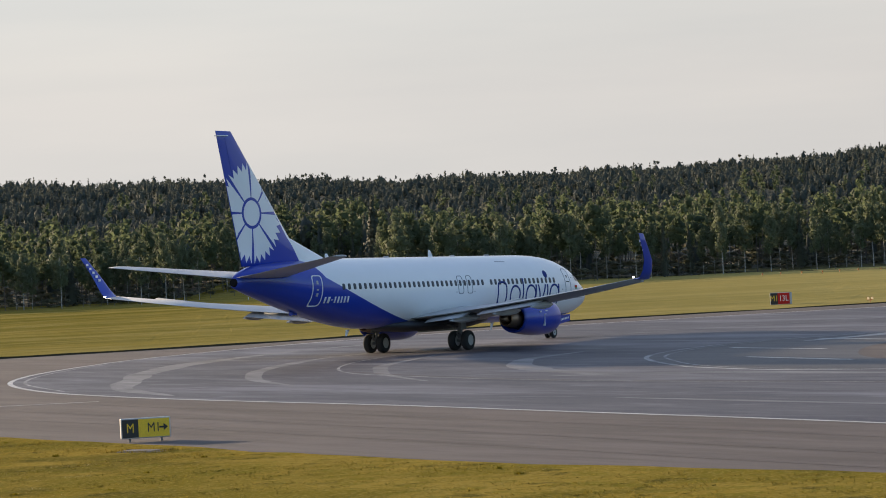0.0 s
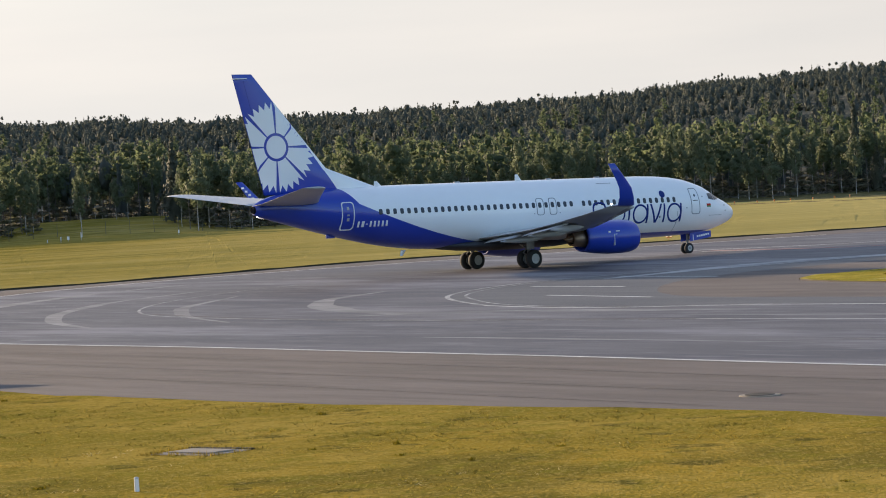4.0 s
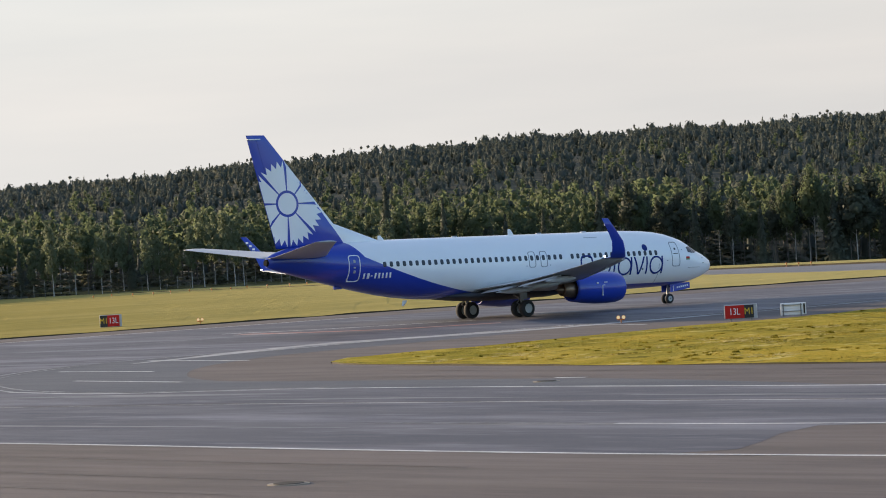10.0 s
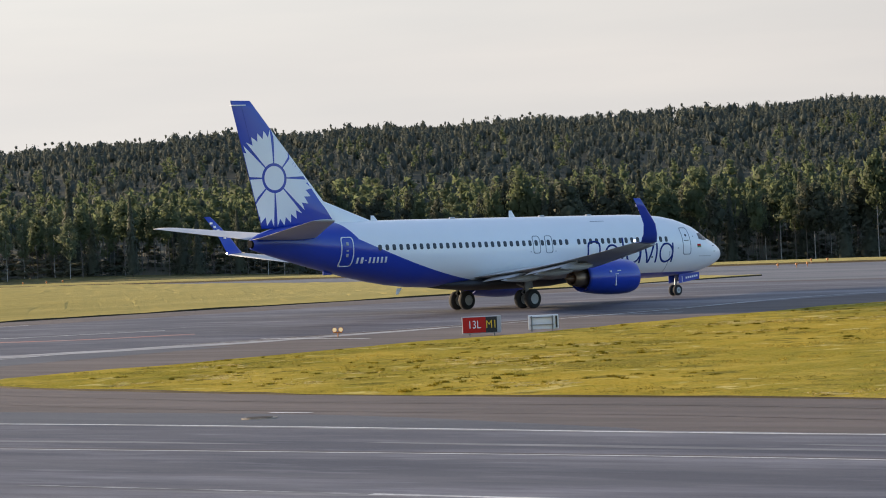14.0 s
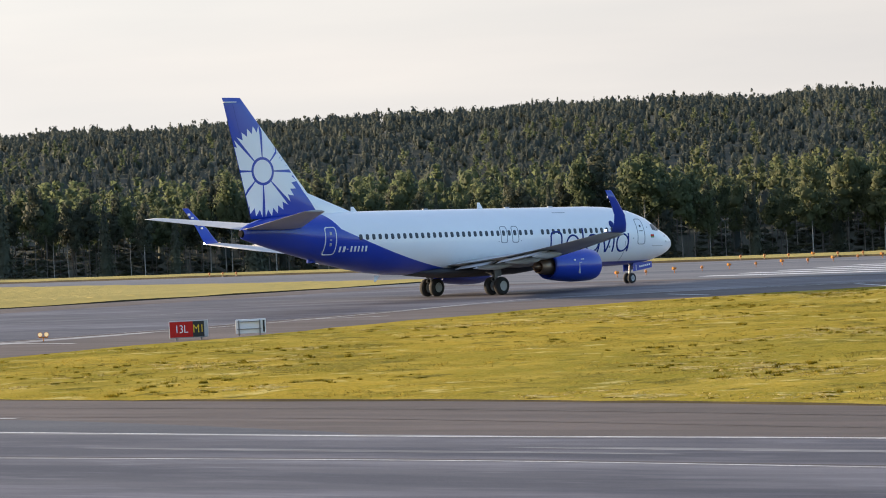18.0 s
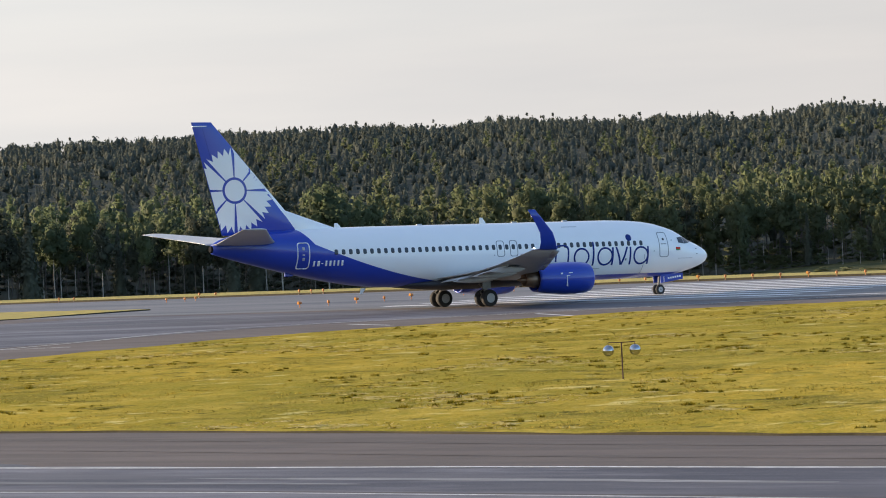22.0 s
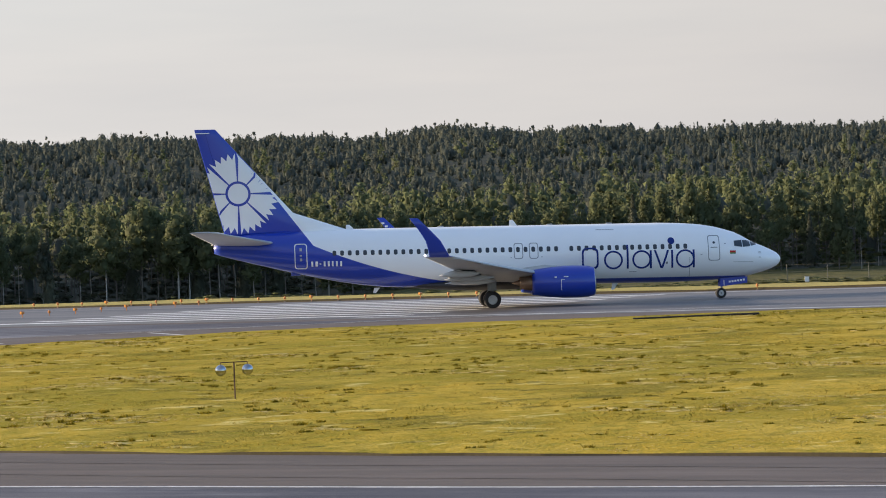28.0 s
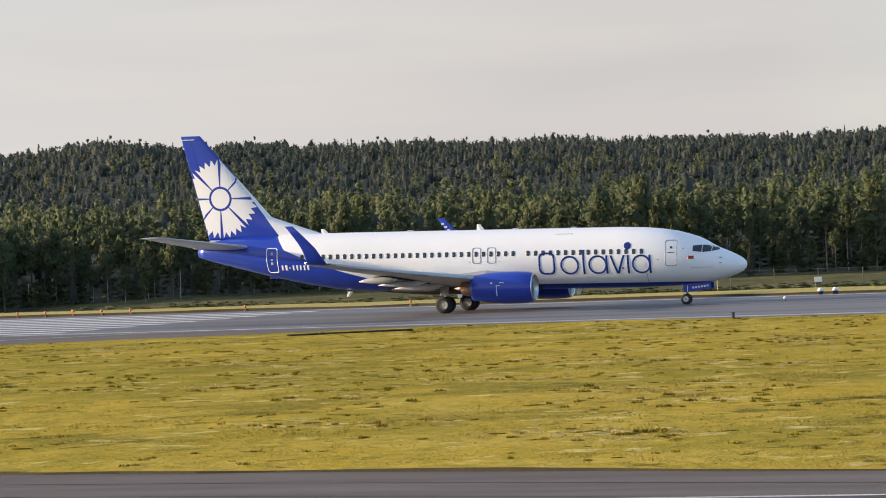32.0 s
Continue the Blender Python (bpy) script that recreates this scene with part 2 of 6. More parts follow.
def livery():
    """Aircraft paint: white above, blue tail and belly, parted by a swept curve."""
    m = material("aircraft_paint", (0.87, 0.87, 0.87), 0.28, coat=0.3, scale=0.8, amount=0.06, fine=0.02)
    n, l = m.node_tree.nodes, m.node_tree.links
    b = n["Principled BSDF"]
    white = b.inputs["Base Color"].links[0].from_socket
    co = n.new("ShaderNodeTexCoord")
    sp = n.new("ShaderNodeSeparateXYZ")
    l.new(co.outputs["Object"], sp.inputs[0])

    def calc(op, a, c):
        k = n.new("ShaderNodeMath")
        k.operation = op
        for i, s in enumerate((a, c)):
            if isinstance(s, (int, float)):
                k.inputs[i].default_value = s
            else:
                l.new(s, k.inputs[i])
        return k.outputs[0]

    x = sp.outputs["X"]
    z = calc("ADD", sp.outputs["Z"], calc("MULTIPLY", x, PITCH))
    d = calc("MAXIMUM", calc("SUBTRACT", -2.7, x), 0.0)
    quad = calc("ADD", 1.80, calc("ADD", calc("MULTIPLY", d, 0.137), calc("MULTIPLY", calc("MULTIPLY", d, d), 0.0167)))
    steep = calc("ADD", 4.15, calc("MULTIPLY", calc("SUBTRACT", d, 8.8), 1.34))
    edge = calc("MAXIMUM", quad, steep)
    blue = calc("LESS_THAN", z, edge)
    mix = n.new("ShaderNodeMix")
    mix.data_type = "RGBA"
    l.new(blue, mix.inputs["Factor"])
    l.new(white, mix.inputs[6])
    mix.inputs[7].default_value = (*BLUE, 1)
    l.new(mix.outputs[2], b.inputs["Base Color"])
    return m


PITCH = 0.0192                       # the airliner sits slightly nose-low
BLUE = (0.011, 0.044, 0.37)
M_PAINT = livery()
M_BLUE = material("blue_paint", BLUE, 0.28, coat=0.3, scale=0.9, amount=0.1, fine=0.03)
M_WHITE = material("white_paint", (0.8, 0.8, 0.8), 0.3, coat=0.2, scale=1.2, amount=0.08, fine=0.02)
M_WING = material("wing_grey", (0.46, 0.47, 0.48), 0.42, 0.1, scale=0.8, amount=0.25, fine=0.05)
M_BARE = material("bare_metal", (0.62, 0.62, 0.63), 0.3, 0.9, scale=2.0, amount=0.2)
M_HOT = material("hot_section", (0.30, 0.21, 0.15), 0.42, 0.8, scale=3.0, amount=0.4)
# near-black for the shade in openings and for small dark fittings
M_DARK = material("dark_cavity", (0.015, 0.015, 0.017), 0.9, spec=0.05)
M_TYRE = material("tyre_rubber", (0.025, 0.025, 0.026), 0.85, scale=5, amount=0.3, fine=0.2)
M_HUB = material("wheel_hub", (0.46, 0.46, 0.46), 0.4, 0.1, scale=5)
M_STRUT = material("gear_strut", (0.20, 0.20, 0.20), 0.4, 0.3, scale=5)
M_GLASS = material("cabin_window", (0.05, 0.06, 0.075), 0.3, scale=3, spec=0.3)
M_NAVY = material("navy_paint", (0.013, 0.034, 0.19), 0.6, scale=1.5, amount=0.1, spec=0.15)
M_RED = material("red_panel", (0.52, 0.025, 0.018), 0.55, scale=4, amount=0.2, spec=0.15)
M_GREEN = material("green_panel", (0.03, 0.25, 0.06), 0.4)
M_YELLOW = material("yellow_panel", (0.80, 0.52, 0.02), 0.4, scale=4, amount=0.15)
M_BLACK = material("black_panel", (0.015, 0.015, 0.015), 0.45, scale=4)
M_ORANGE = material("orange_lamp_body", (0.58, 0.19, 0.03), 0.5, scale=8, amount=0.3)
M_LAMP = glow("lit_lens", (0.95, 0.66, 0.34), 0.25)
M_STROBE = glow("strobe_lens", (1.0, 0.98, 0.95), 6.0)
M_AMBER = material("amber_lens", (0.85, 0.36, 0.07), 0.25, scale=8, amount=0.3)
M_STRIPE = ground_mix("stripe_paint", [((0.80, 0.79, 0.77), 1, 1), ((0.5, 0.49, 0.48), 0.8, 0.5)], 0.75, 0.25, 30)
M_FENCE = material("fence_wire", (0.095, 0.095, 0.08), 0.7, 0.0, scale=6)
M_OUTLINE = material("outline_grey", (0.22, 0.24, 0.27), 0.45, scale=3)
M_LIGHT_GREY = material("grey_casing", (0.42, 0.42, 0.42), 0.45, 0.1, scale=3, amount=0.2)
M_RUST = material("rusty_steel", (0.10, 0.055, 0.035), 0.8, 0.3, scale=9, amount=0.5)
M_MIRROR = material("polished_ball", (0.42, 0.43, 0.45), 0.08, 1.0, scale=4, amount=0.15)
M_CONCRETE = material("concrete", (0.34, 0.295, 0.24), 0.85, scale=2.5, amount=0.4, bump=0.4, bump_scale=30, spec=0.08)
M_LINE = ground_mix("worn_line_paint", [((0.74, 0.73, 0.70), 1, 1), ((0.36, 0.345, 0.33), 0.5, 0.5), ((0.16, 0.15, 0.145), 6.0, 0.3)], 0.75, 0.25, 30)
M_FAINT = ground_mix("faint_line_paint", [((0.50, 0.49, 0.48), 1, 1), ((0.15, 0.15, 0.15), 0.4, 0.8), ((0.10, 0.10, 0.105), 3.0, 0.6)], 0.75, 0.25, 30)
M_WORN = ground_mix("dark_worn_asphalt", [((0.072, 0.070, 0.076), 1, 1), ((0.105, 0.098, 0.098), 0.25, 0.8), ((0.048, 0.048, 0.054), 0.8, 0.6)], 0.6, 0.3, 25, 56, (0.12, 1, 1), spec=0.3)
M_DUST = ground_mix("pale_dust", [((0.225, 0.218, 0.217), 1, 1), ((0.12, 0.117, 0.122), 0.4, 0.85, 0.44, 0.64), ((0.36, 0.35, 0.345), 1.0, 0.5, 0.52, 0.66), ((0.10, 0.10, 0.108), 4.0, 0.4, 0.5, 0.62)], 0.7, 0.25, 30, 56, (0.2, 1, 1))
# near-black put in for the shade under the belly and ahead of the flaps
M_UNDERSHADE = material("underside_shade", (0.045, 0.047, 0.055), 0.55, scale=1.2, amount=0.4, fine=0.1, spec=0.3)
M_SEAM = ground_mix("sealed_joint", [((0.118, 0.100, 0.092), 1, 1), ((0.15, 0.13, 0.118), 0.3, 0.9), ((0.09, 0.078, 0.072), 3.0, 0.5)], 0.8, 0.2, 30, spec=0.2)
M_BAND = ground_mix("worn_white_band", [((0.40, 0.385, 0.375), 1, 1), ((0.22, 0.21, 0.205), 0.5, 0.7), ((0.52, 0.50, 0.49), 1.2, 0.6, 0.52, 0.64)], 0.75, 0.25, 30, 56, (0.25, 1, 1))
M_LINE_RED = ground_mix("worn_red_paint", [((0.44, 0.15, 0.11), 1, 1), ((0.40, 0.33, 0.31), 0.6, 0.7), ((0.17, 0.155, 0.15), 1.4, 0.5)], 0.75, 0.25, 30)
M_ASPHALT = ground_mix("shoulder_asphalt", [((0.158, 0.130, 0.117), 1, 1), ((0.188, 0.158, 0.146), 0.22, 0.8), ((0.098, 0.085, 0.079), 0.8, 0.6), ((0.165, 0.145, 0.13), 5.0, 0.3)], 0.9, 0.35, 25, 56, (0.12, 1, 1), spec=0.12)
M_LANE = ground_mix("taxi_lane_asphalt", [((0.060, 0.055, 0.066), 1, 1), ((0.118, 0.109, 0.118), 0.30, 0.75), ((0.036, 0.034, 0.048), 0.5, 0.85), ((0.225, 0.213, 0.231), 0.22, 0.7, 0.50, 0.66), ((0.300, 0.285, 0.305), 1.4, 0.28, 0.55, 0.68), ((0.034, 0.032, 0.048), 1.6, 0.35, 0.54, 0.66)], 0.62, 0.3, 25, 56, (0.17, 1, 1), 0.45, 0.62, spec=0.35)
M_RUNWAY = ground_mix("runway_asphalt", [((0.118, 0.108, 0.108), 1, 1), ((0.185, 0.168, 0.158), 0.22, 0.8, 0.46, 0.60), ((0.050, 0.052, 0.062), 0.30, 0.85, 0.50, 0.62), ((0.16, 0.148, 0.145), 1.2, 0.5, 0.5, 0.62)], 0.55, 0.3, 25, 64, (0.07, 1, 1), spec=0.35)
TURF = [((0.437, 0.306, 0.046), 1, 1), ((0.278, 0.228, 0.036), 0.05, 0.85, 0.42, 0.56), ((0.546, 0.391, 0.082), 0.22, 0.6, 0.46, 0.60), ((0.185, 0.157, 0.031), 0.16, 0.8, 0.52, 0.62), ((0.262, 0.233, 0.032), 0.9, 0.6, 0.53, 0.61), ((0.742, 0.618, 0.257), 0.5, 0.6, 0.60, 0.66), ((0.109, 0.100, 0.026), 0.45, 0.8, 0.59, 0.65), ((0.229, 0.193, 0.029), 5.0, 0.5, 0.53, 0.61), ((0.590, 0.455, 0.125), 9.0, 0.5, 0.53, 0.60)]
M_GRASS = ground_mix("mown_grass", TURF, 1.0, 1.0, 12, spec=0.0, rolls=0.10, lo=0.46, hi=0.60)
M_VERGE = ground_mix("verge_grass", [((c[0] * 0.80, c[1] * 0.75, c[2] * 0.8), *rest) for c, *rest in TURF if c[0] < 0.6], 1.0, 1.0, 12, spec=0.0, lo=0.46, hi=0.60)
M_FIELD = ground_mix("dry_field_grass", [((0.310, 0.231, 0.050), 1, 1), ((0.163, 0.139, 0.022), 0.045, 0.85, 0.45, 0.57), ((0.396, 0.298, 0.092), 0.11, 0.7, 0.48, 0.6), ((0.129, 0.113, 0.018), 0.4, 0.55, 0.5, 0.62), ((0.447, 0.353, 0.144), 0.8, 0.5, 0.52, 0.64), ((0.172, 0.143, 0.029), 3.0, 0.4)], 0.95, 1.0, 6, stretch=(0.22, 1, 1), spec=0.0, rolls=0.12, drier=((0.54, 0.44, 0.18), -55, 65, 0.68))
M_STRIP = ground_mix("rough_green_grass", [((0.105, 0.100, 0.042), 1, 1), ((0.150, 0.130, 0.050), 0.06, 0.8), ((0.060, 0.064, 0.030), 0.2, 0.7), ((0.24, 0.19, 0.08), 0.5, 0.6, 0.53, 0.63)], 0.95, 1.0, 6, spec=0.05, rolls=0.12)
M_FOREST_FLOOR = ground_mix("forest_floor", [((0.060, 0.062, 0.042), 1, 1), ((0.085, 0.082, 0.052), 0.1, 0.7)], 0.95, 0.8, 3)
M_BIRCH_LEAF = leafy("birch_leaves", (0.104, 0.130, 0.069), (0.142, 0.168, 0.084), 0.10, 0.6, 0.14)
# lighter, yellower leaf colour that has the low sun put into it
M_SUNNY_LEAF = leafy("sunlit_leaves", (0.114, 0.134, 0.068), (0.146, 0.164, 0.082), 0.06, 0.6, 0.12)
M_SPRUCE_LEAF = leafy("spruce_needles", (0.090, 0.104, 0.087), (0.112, 0.125, 0.099), 0.05, 0.5, 0.10)
M_BIRCH_BARK = material("birch_bark", (0.50, 0.47, 0.42), 0.8, other=(0.10, 0.09, 0.08), scale=2.0, amount=0.8, bump_scale=12)
M_DARK_BARK = material("dark_bark", (0.15, 0.13, 0.11), 0.9, scale=2.0, amount=0.4)
M_TUFT = leafy("grass_tufts", (0.48, 0.35, 0.065), (0.29, 0.236, 0.043), 0.42, 0.4, 0.12, 0.0)
M_VERGE_TUFT = leafy("verge_tufts", (0.36, 0.26, 0.05), (0.25, 0.205, 0.04), 0.30, 0.4, 0.12, 0.0)
M_STRAW = leafy("straw_tufts", (0.56, 0.44, 0.18), (0.44, 0.34, 0.11), 0.3, 0.3, 0.3)
# bare earth, also the shade put in along the straw patches
M_SOIL_SHADE = ground_mix("soil_and_shade", [((0.12, 0.085, 0.010), 1, 1), ((0.22, 0.16, 0.015), 2.5, 0.7), ((0.055, 0.042, 0.008), 6.0, 0.7)], 0.95, 0.6, 14, spec=0.0)
M_DRY = ground_mix("dry_straw", [((0.56, 0.43, 0.14), 1, 1), ((0.68, 0.55, 0.25), 3.0, 0.7), ((0.24, 0.18, 0.035), 5.0, 0.8)], 0.95, 0.6, 14, spec=0.0)
M_LID = material("cast_lid", (0.075, 0.068, 0.06), 0.85, 0.0, scale=5, amount=0.3, spec=0.08)
M_WEED = leafy("weed_tufts", (0.22, 0.175, 0.02), (0.28, 0.215, 0.022), 0.3, 0.4, 0.3, 0.0)
# leaves darkened for the shade at the wood's foot, and for the edge spruces
M_UNDER = leafy("shaded_leaves", (0.082, 0.090, 0.064), (0.11, 0.118, 0.078), 0.2, 0.4, 0.14)
# darker leaf colour for part of the wood's edge
M_DARK_LEAF = leafy("dark_tree_leaves", (0.064, 0.073, 0.050), (0.086, 0.095, 0.062), 0.15, 0.45, 0.14)
# dry brush, its colour lifted further for the haze on the sun side
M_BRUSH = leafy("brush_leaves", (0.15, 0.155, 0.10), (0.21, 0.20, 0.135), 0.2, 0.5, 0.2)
# birch leaves lightened and greyed for the haze towards the sun
M_HAZY_BIRCH = leafy("hazy_birch_leaves", (0.150, 0.178, 0.100), (0.18, 0.205, 0.118), 0.12, 0.6, 0.12)
# earth of the turf's edge, darkened for the shade line along it
M_SOD_SHADE = material("shaded_sod_edge", (0.055, 0.045, 0.022), 0.95, scale=1.5, amount=0.5, bump=0.5, bump_scale=9)

# ---- mesh helpers ----


def part(name, bm, mat, parent, label="", smooth=False):
    """Links a bmesh as one mesh object under a thing or part."""
    bmesh.ops.recalc_face_normals(bm, faces=bm.faces)
    me = bpy.data.meshes.new(name)
    bm.to_mesh(me)
    bm.free()
    if smooth:
        me.polygons.foreach_set("use_smooth", [True] * len(me.polygons))
    me.materials.append(mat)
    ob = new(name, me)
    if parent is not None:
        ob.parent = parent
    if label:
        tagged(ob, label)
    return ob


def thing(name, m, label, category, group="", kind=""):
    ob = new(name)
    ob.empty_display_size = 0.3
    ob.matrix_basis = m
    return tagged(ob, label, category, group, kind)


def loft(rings, cap=True, closed=True):
    """A skin over rings of equal count."""
    bm = bmesh.new()
    rows = [[bm.verts.new(p) for p in r] for r in rings]
    k = len(rings[0])
    for a, b in zip(rows, rows[1:]):
        for i in range(k if closed else k - 1):
            j = (i + 1) % k
            bm.faces.new((a[i], a[j], b[j], b[i]))
    if cap:
        bm.faces.new(rows[0][::-1])
        bm.faces.new(rows[-1])
    return bm


def box(x0, x1, y0, y1, z0, z1, bevel=0.0, segments=2):
    bm = bmesh.new()
    bmesh.ops.create_cube(bm, size=1, matrix=Matrix.Translation(((x0 + x1) / 2, (y0 + y1) / 2, (z0 + z1) / 2)) @ Matrix.Diagonal((x1 - x0, y1 - y0, z1 - z0, 1)))
    if bevel:
        bmesh.ops.bevel(bm, geom=bm.edges[:], offset=bevel, segments=segments, affect="EDGES", profile=0.5)
    return bm


def tube(a, b, r0, r1=None, sides=10):
    a, b = Vector(a), Vector(b)
    r1 = r0 if r1 is None else r1
    q = (b - a).to_track_quat("Z", "Y")
    ring = [Vector((math.cos(2 * math.pi * i / sides), math.sin(2 * math.pi * i / sides), 0)) for i in range(sides)]
    return loft([[a + q @ (v * r0) for v in ring], [b + q @ (v * r1) for v in ring]])


def wheel_profile(profile, y_mid, centre, sides=28, cap=True):
    """A body of revolution about the y axis through centre, from (radius, offset) pairs."""
    cx, cz = centre
    rings = []
    for r, o in profile:
        rings.append([(cx + r * math.cos(2 * math.pi * i / sides), y_mid + o, cz + r * math.sin(2 * math.pi * i / sides)) for i in range(sides)])
    return loft(rings, cap)


def strip(left, right, z=0.0, rows=1):
    """A flat band between two lines of equal count."""
    bm = bmesh.new()
    grid = []
    for a, b in zip(left, right):
        a, b = Vector((*a[:2], z)), Vector((*b[:2], z))
        grid.append([bm.verts.new(a.lerp(b, k / rows)) for k in range(rows + 1)])
    for p, q in zip(grid, grid[1:]):
        for k in range(rows):
            bm.faces.new((p[k], p[k + 1], q[k + 1], q[k]))
    return bm


def resample(line, step):
    """Points at an even step along a rounded line."""
    pts = [Vector(p) for p in line]
    fine = []
    for i in range(len(pts) - 1):
        p0, p1, p2, p3 = pts[max(i - 1, 0)], pts[i], pts[i + 1], pts[min(i + 2, len(pts) - 1)]
        for k in range(12):
            t = k / 12
            fine.append(0.5 * ((2 * p1) + (p2 - p0) * t + (2 * p0 - 5 * p1 + 4 * p2 - p3) * t * t + (3 * p1 - p0 - 3 * p2 + p3) * t ** 3))
    fine.append(pts[-1])
    out, gone = [fine[0]], 0.0
    for a, b in zip(fine, fine[1:]):
        d = (b - a).length
        while gone + d >= step:
            a = a + (b - a) * ((step - gone) / max(d, 1e-9))
            out.append(a.copy())
            d = (b - a).length
            gone = 0.0
        gone += d
    out.append(fine[-1])
    return out


def band_line(line, width, step=1.5):
    pts = resample(line, step)
    left, right = [], []
    for i, p in enumerate(pts):
        d = (pts[min(i + 1, len(pts) - 1)] - pts[max(i - 1, 0)]).normalized()
        s = Vector((-d.y, d.x)) * width / 2
        left.append(p + s)
        right.append(p - s)
    return left, right


def smooth01(x, a, b):
    t = min(max((x - a) / (b - a), 0.0), 1.0)
    return t * t * (3 - 2 * t)


# ---- ground ----


# the hill's crest: degrees to the right of +y, and height of the ground there
CREST_AZ = (-16, -11.5, -6.3, -4.2, -1.0, 2.5, 4.5, 6.5, 8.5, 10.5, 14, 16, 19, 21, 23, 24.5, 27, 29, 31, 32.8, 34, 36, 40, 44, 47)
CREST_Z = (23.8, 23.0, 21.0, 19.7, 19.3, 19.8, 21.0, 22.4, 23.2, 24.2, 24.2, 24.4, 24.8, 25.1, 25.8, 25.2, 25.4, 24.4, 23.8, 25.4, 24.0, 23.4, 22.2, 21.2, 20.6)


def land(x, y):
    """Height of the open land: level round the runway, a dip behind it, then a wooded hill."""
    r, az = math.hypot(x, y), math.degrees(math.atan2(-x, y))
    front = smooth01(75 - abs(az + 20), 0, 25)
    dip = (-2.5 - 1.7 * smooth01(-az, 13, 17) * (1 - smooth01(-az, 29, 34))) * smooth01(-az, 6, 16) * smooth01(0.899 * x + 0.438 * y, 218, 310) * smooth01(x, 40, 90)
    crest = float(np.interp(-az, CREST_AZ, CREST_Z)) + 0.35 * math.sin(az * 2.3 + 1)
    behind = 7.0 * front * smooth01(r, 748, 900)
    knoll = 1.7 * smooth01(r, 436, 478) * smooth01(az, 3.6, 5.4) * (1 - smooth01(az, 7.4, 9.2)) * (1 - smooth01(r, 478, 560))
    return behind + knoll + dip * front * (1 - smooth01(r, 440, 560)) + crest * front * smooth01(r, 440, 740)


bm = bmesh.new()
radii = [0, 20, 60, 120, 180, 230, 260, 300, 340, 380, 420, 450, 480, 520, 560, 600, 640, 680, 720, 760, 900, 1300, 2200, 4200]
rows = []
for r in radii[1:]:
    rows.append([bm.verts.new((-r * math.sin(radians(a)), r * math.cos(radians(a)), land(-r * math.sin(radians(a)), r * math.cos(radians(a))) - 0.35)) for a in range(0, 360, 2)])
hub = bm.verts.new((0, 0, -0.35))
for i in range(180):
    bm.faces.new((hub, rows[0][i], rows[0][(i + 1) % 180]))
    for a, b in zip(rows, rows[1:]):
        bm.faces.new((a[i], b[i], b[(i + 1) % 180], a[(i + 1) % 180]))
ground = part("ground", bm, M_FOREST_FLOOR, None, smooth=True)
tagged(ground, "wooded land rising to a low hill behind the airfield", "ground", kind="structure")

# pavement: taxiway and runway shoulders in one level sheet
bm = bmesh.new()
corners = [(-260, 0), (238, 0), (36, 414), (-260, 330)]
top = [bm.verts.new((x, y, 0.0)) for x, y in corners]
low = [bm.verts.new((x, y, -0.3)) for x, y in corners]
bm.faces.new(top)
for i in range(4):
    bm.faces.new((top[i], low[i], low[(i + 1) % 4], top[(i + 1) % 4]))
pavement = part("pavement", bm, M_ASPHALT, None)
tagged(pavement, "weathered brownish grey asphalt shoulders of the airfield", "pavement", kind="structure")

NEAR_LINE = [(52, 5), (38, 26), (30.5, 37.5), (23.3, 48.1), (19.6, 53.4), (18.4, 54.2), (17.2, 53.2), (15.9, 50.6), (14.7, 48.2), (13.2, 47.3), (10.9, 50.3), (5.8, 58.4), (-0.2, 68.5), (-6.9, 79.2), (-13.1, 89.2), (-19.8, 99), (-25.6, 108), (-31.6, 119.5), (-35.8, 132.5), (-37, 144.5), (-36, 156.5), (-33.6, 167.5), (-28.2, 179.6), (-21.4, 187.8), (-10, 195.5), (6, 201), (26, 206.5), (52, 212.5), (76, 218)]
LANE_IN = [(70, 2), (47, 37), (36.5, 52.5), (30.6, 62.3), (24, 72.5), (16.8, 84.8), (9.4, 96), (2.3, 103.5), (-1.6, 111.7), (-3.0, 120.6), (-3.1, 127.6), (-1.3, 134.6), (2.2, 140.8), (7.6, 144.6), (15.5, 147.5), (24, 151.8), (33.5, 155.5), (42, 158.5), (54, 165), (66, 170.5), (76.5, 171.5), (89, 168), (103, 161)]


def lane_mesh():
    """One level sheet between the outer and the inner line."""
    loop = resample(NEAR_LINE, 2.5) + resample(LANE_IN, 2.5)[::-1]
    bm = bmesh.new()
    vs = [bm.verts.new((p[0], p[1], 0.004)) for p in loop]
    edges = [bm.edges.new((p, q)) for p, q in zip(vs, vs[1:] + vs[:1])]
    bmesh.ops.triangle_fill(bm, edges=edges, use_beauty=True, normal=(0, 0, 1))
    return bm


lane = part("taxiway", lane_mesh(), M_LANE, None)
tagged(lane, "blue-grey worn asphalt taxi lane with pale dusty streaks", "taxiway", kind="structure")

inner = [(24, 74.5), (19.5, 88), (12.5, 99.5), (7.6, 108), (6.4, 114), (6.6, 120), (7.6, 126), (9.5, 131), (13, 136.5), (19, 141), (28, 147)]
outer = LANE_IN[4:16]
apron = part("taxiway_patch", strip(*[[p[min(int(round(k * (len(p) - 1) / 40)), len(p) - 1)] for k in range(41)] for p in (resample(outer, 1.0), resample(inner, 1.0))], 0.003, 3), M_WORN, None)
tagged(apron, "dark worn asphalt inside the taxiway bend", "pavement", kind="structure")
RW_D, RW_P = Vector((0.438, -0.899)), Vector((0.899, 0.438))


def rw(off, s):
    return RW_P * off + RW_D * s


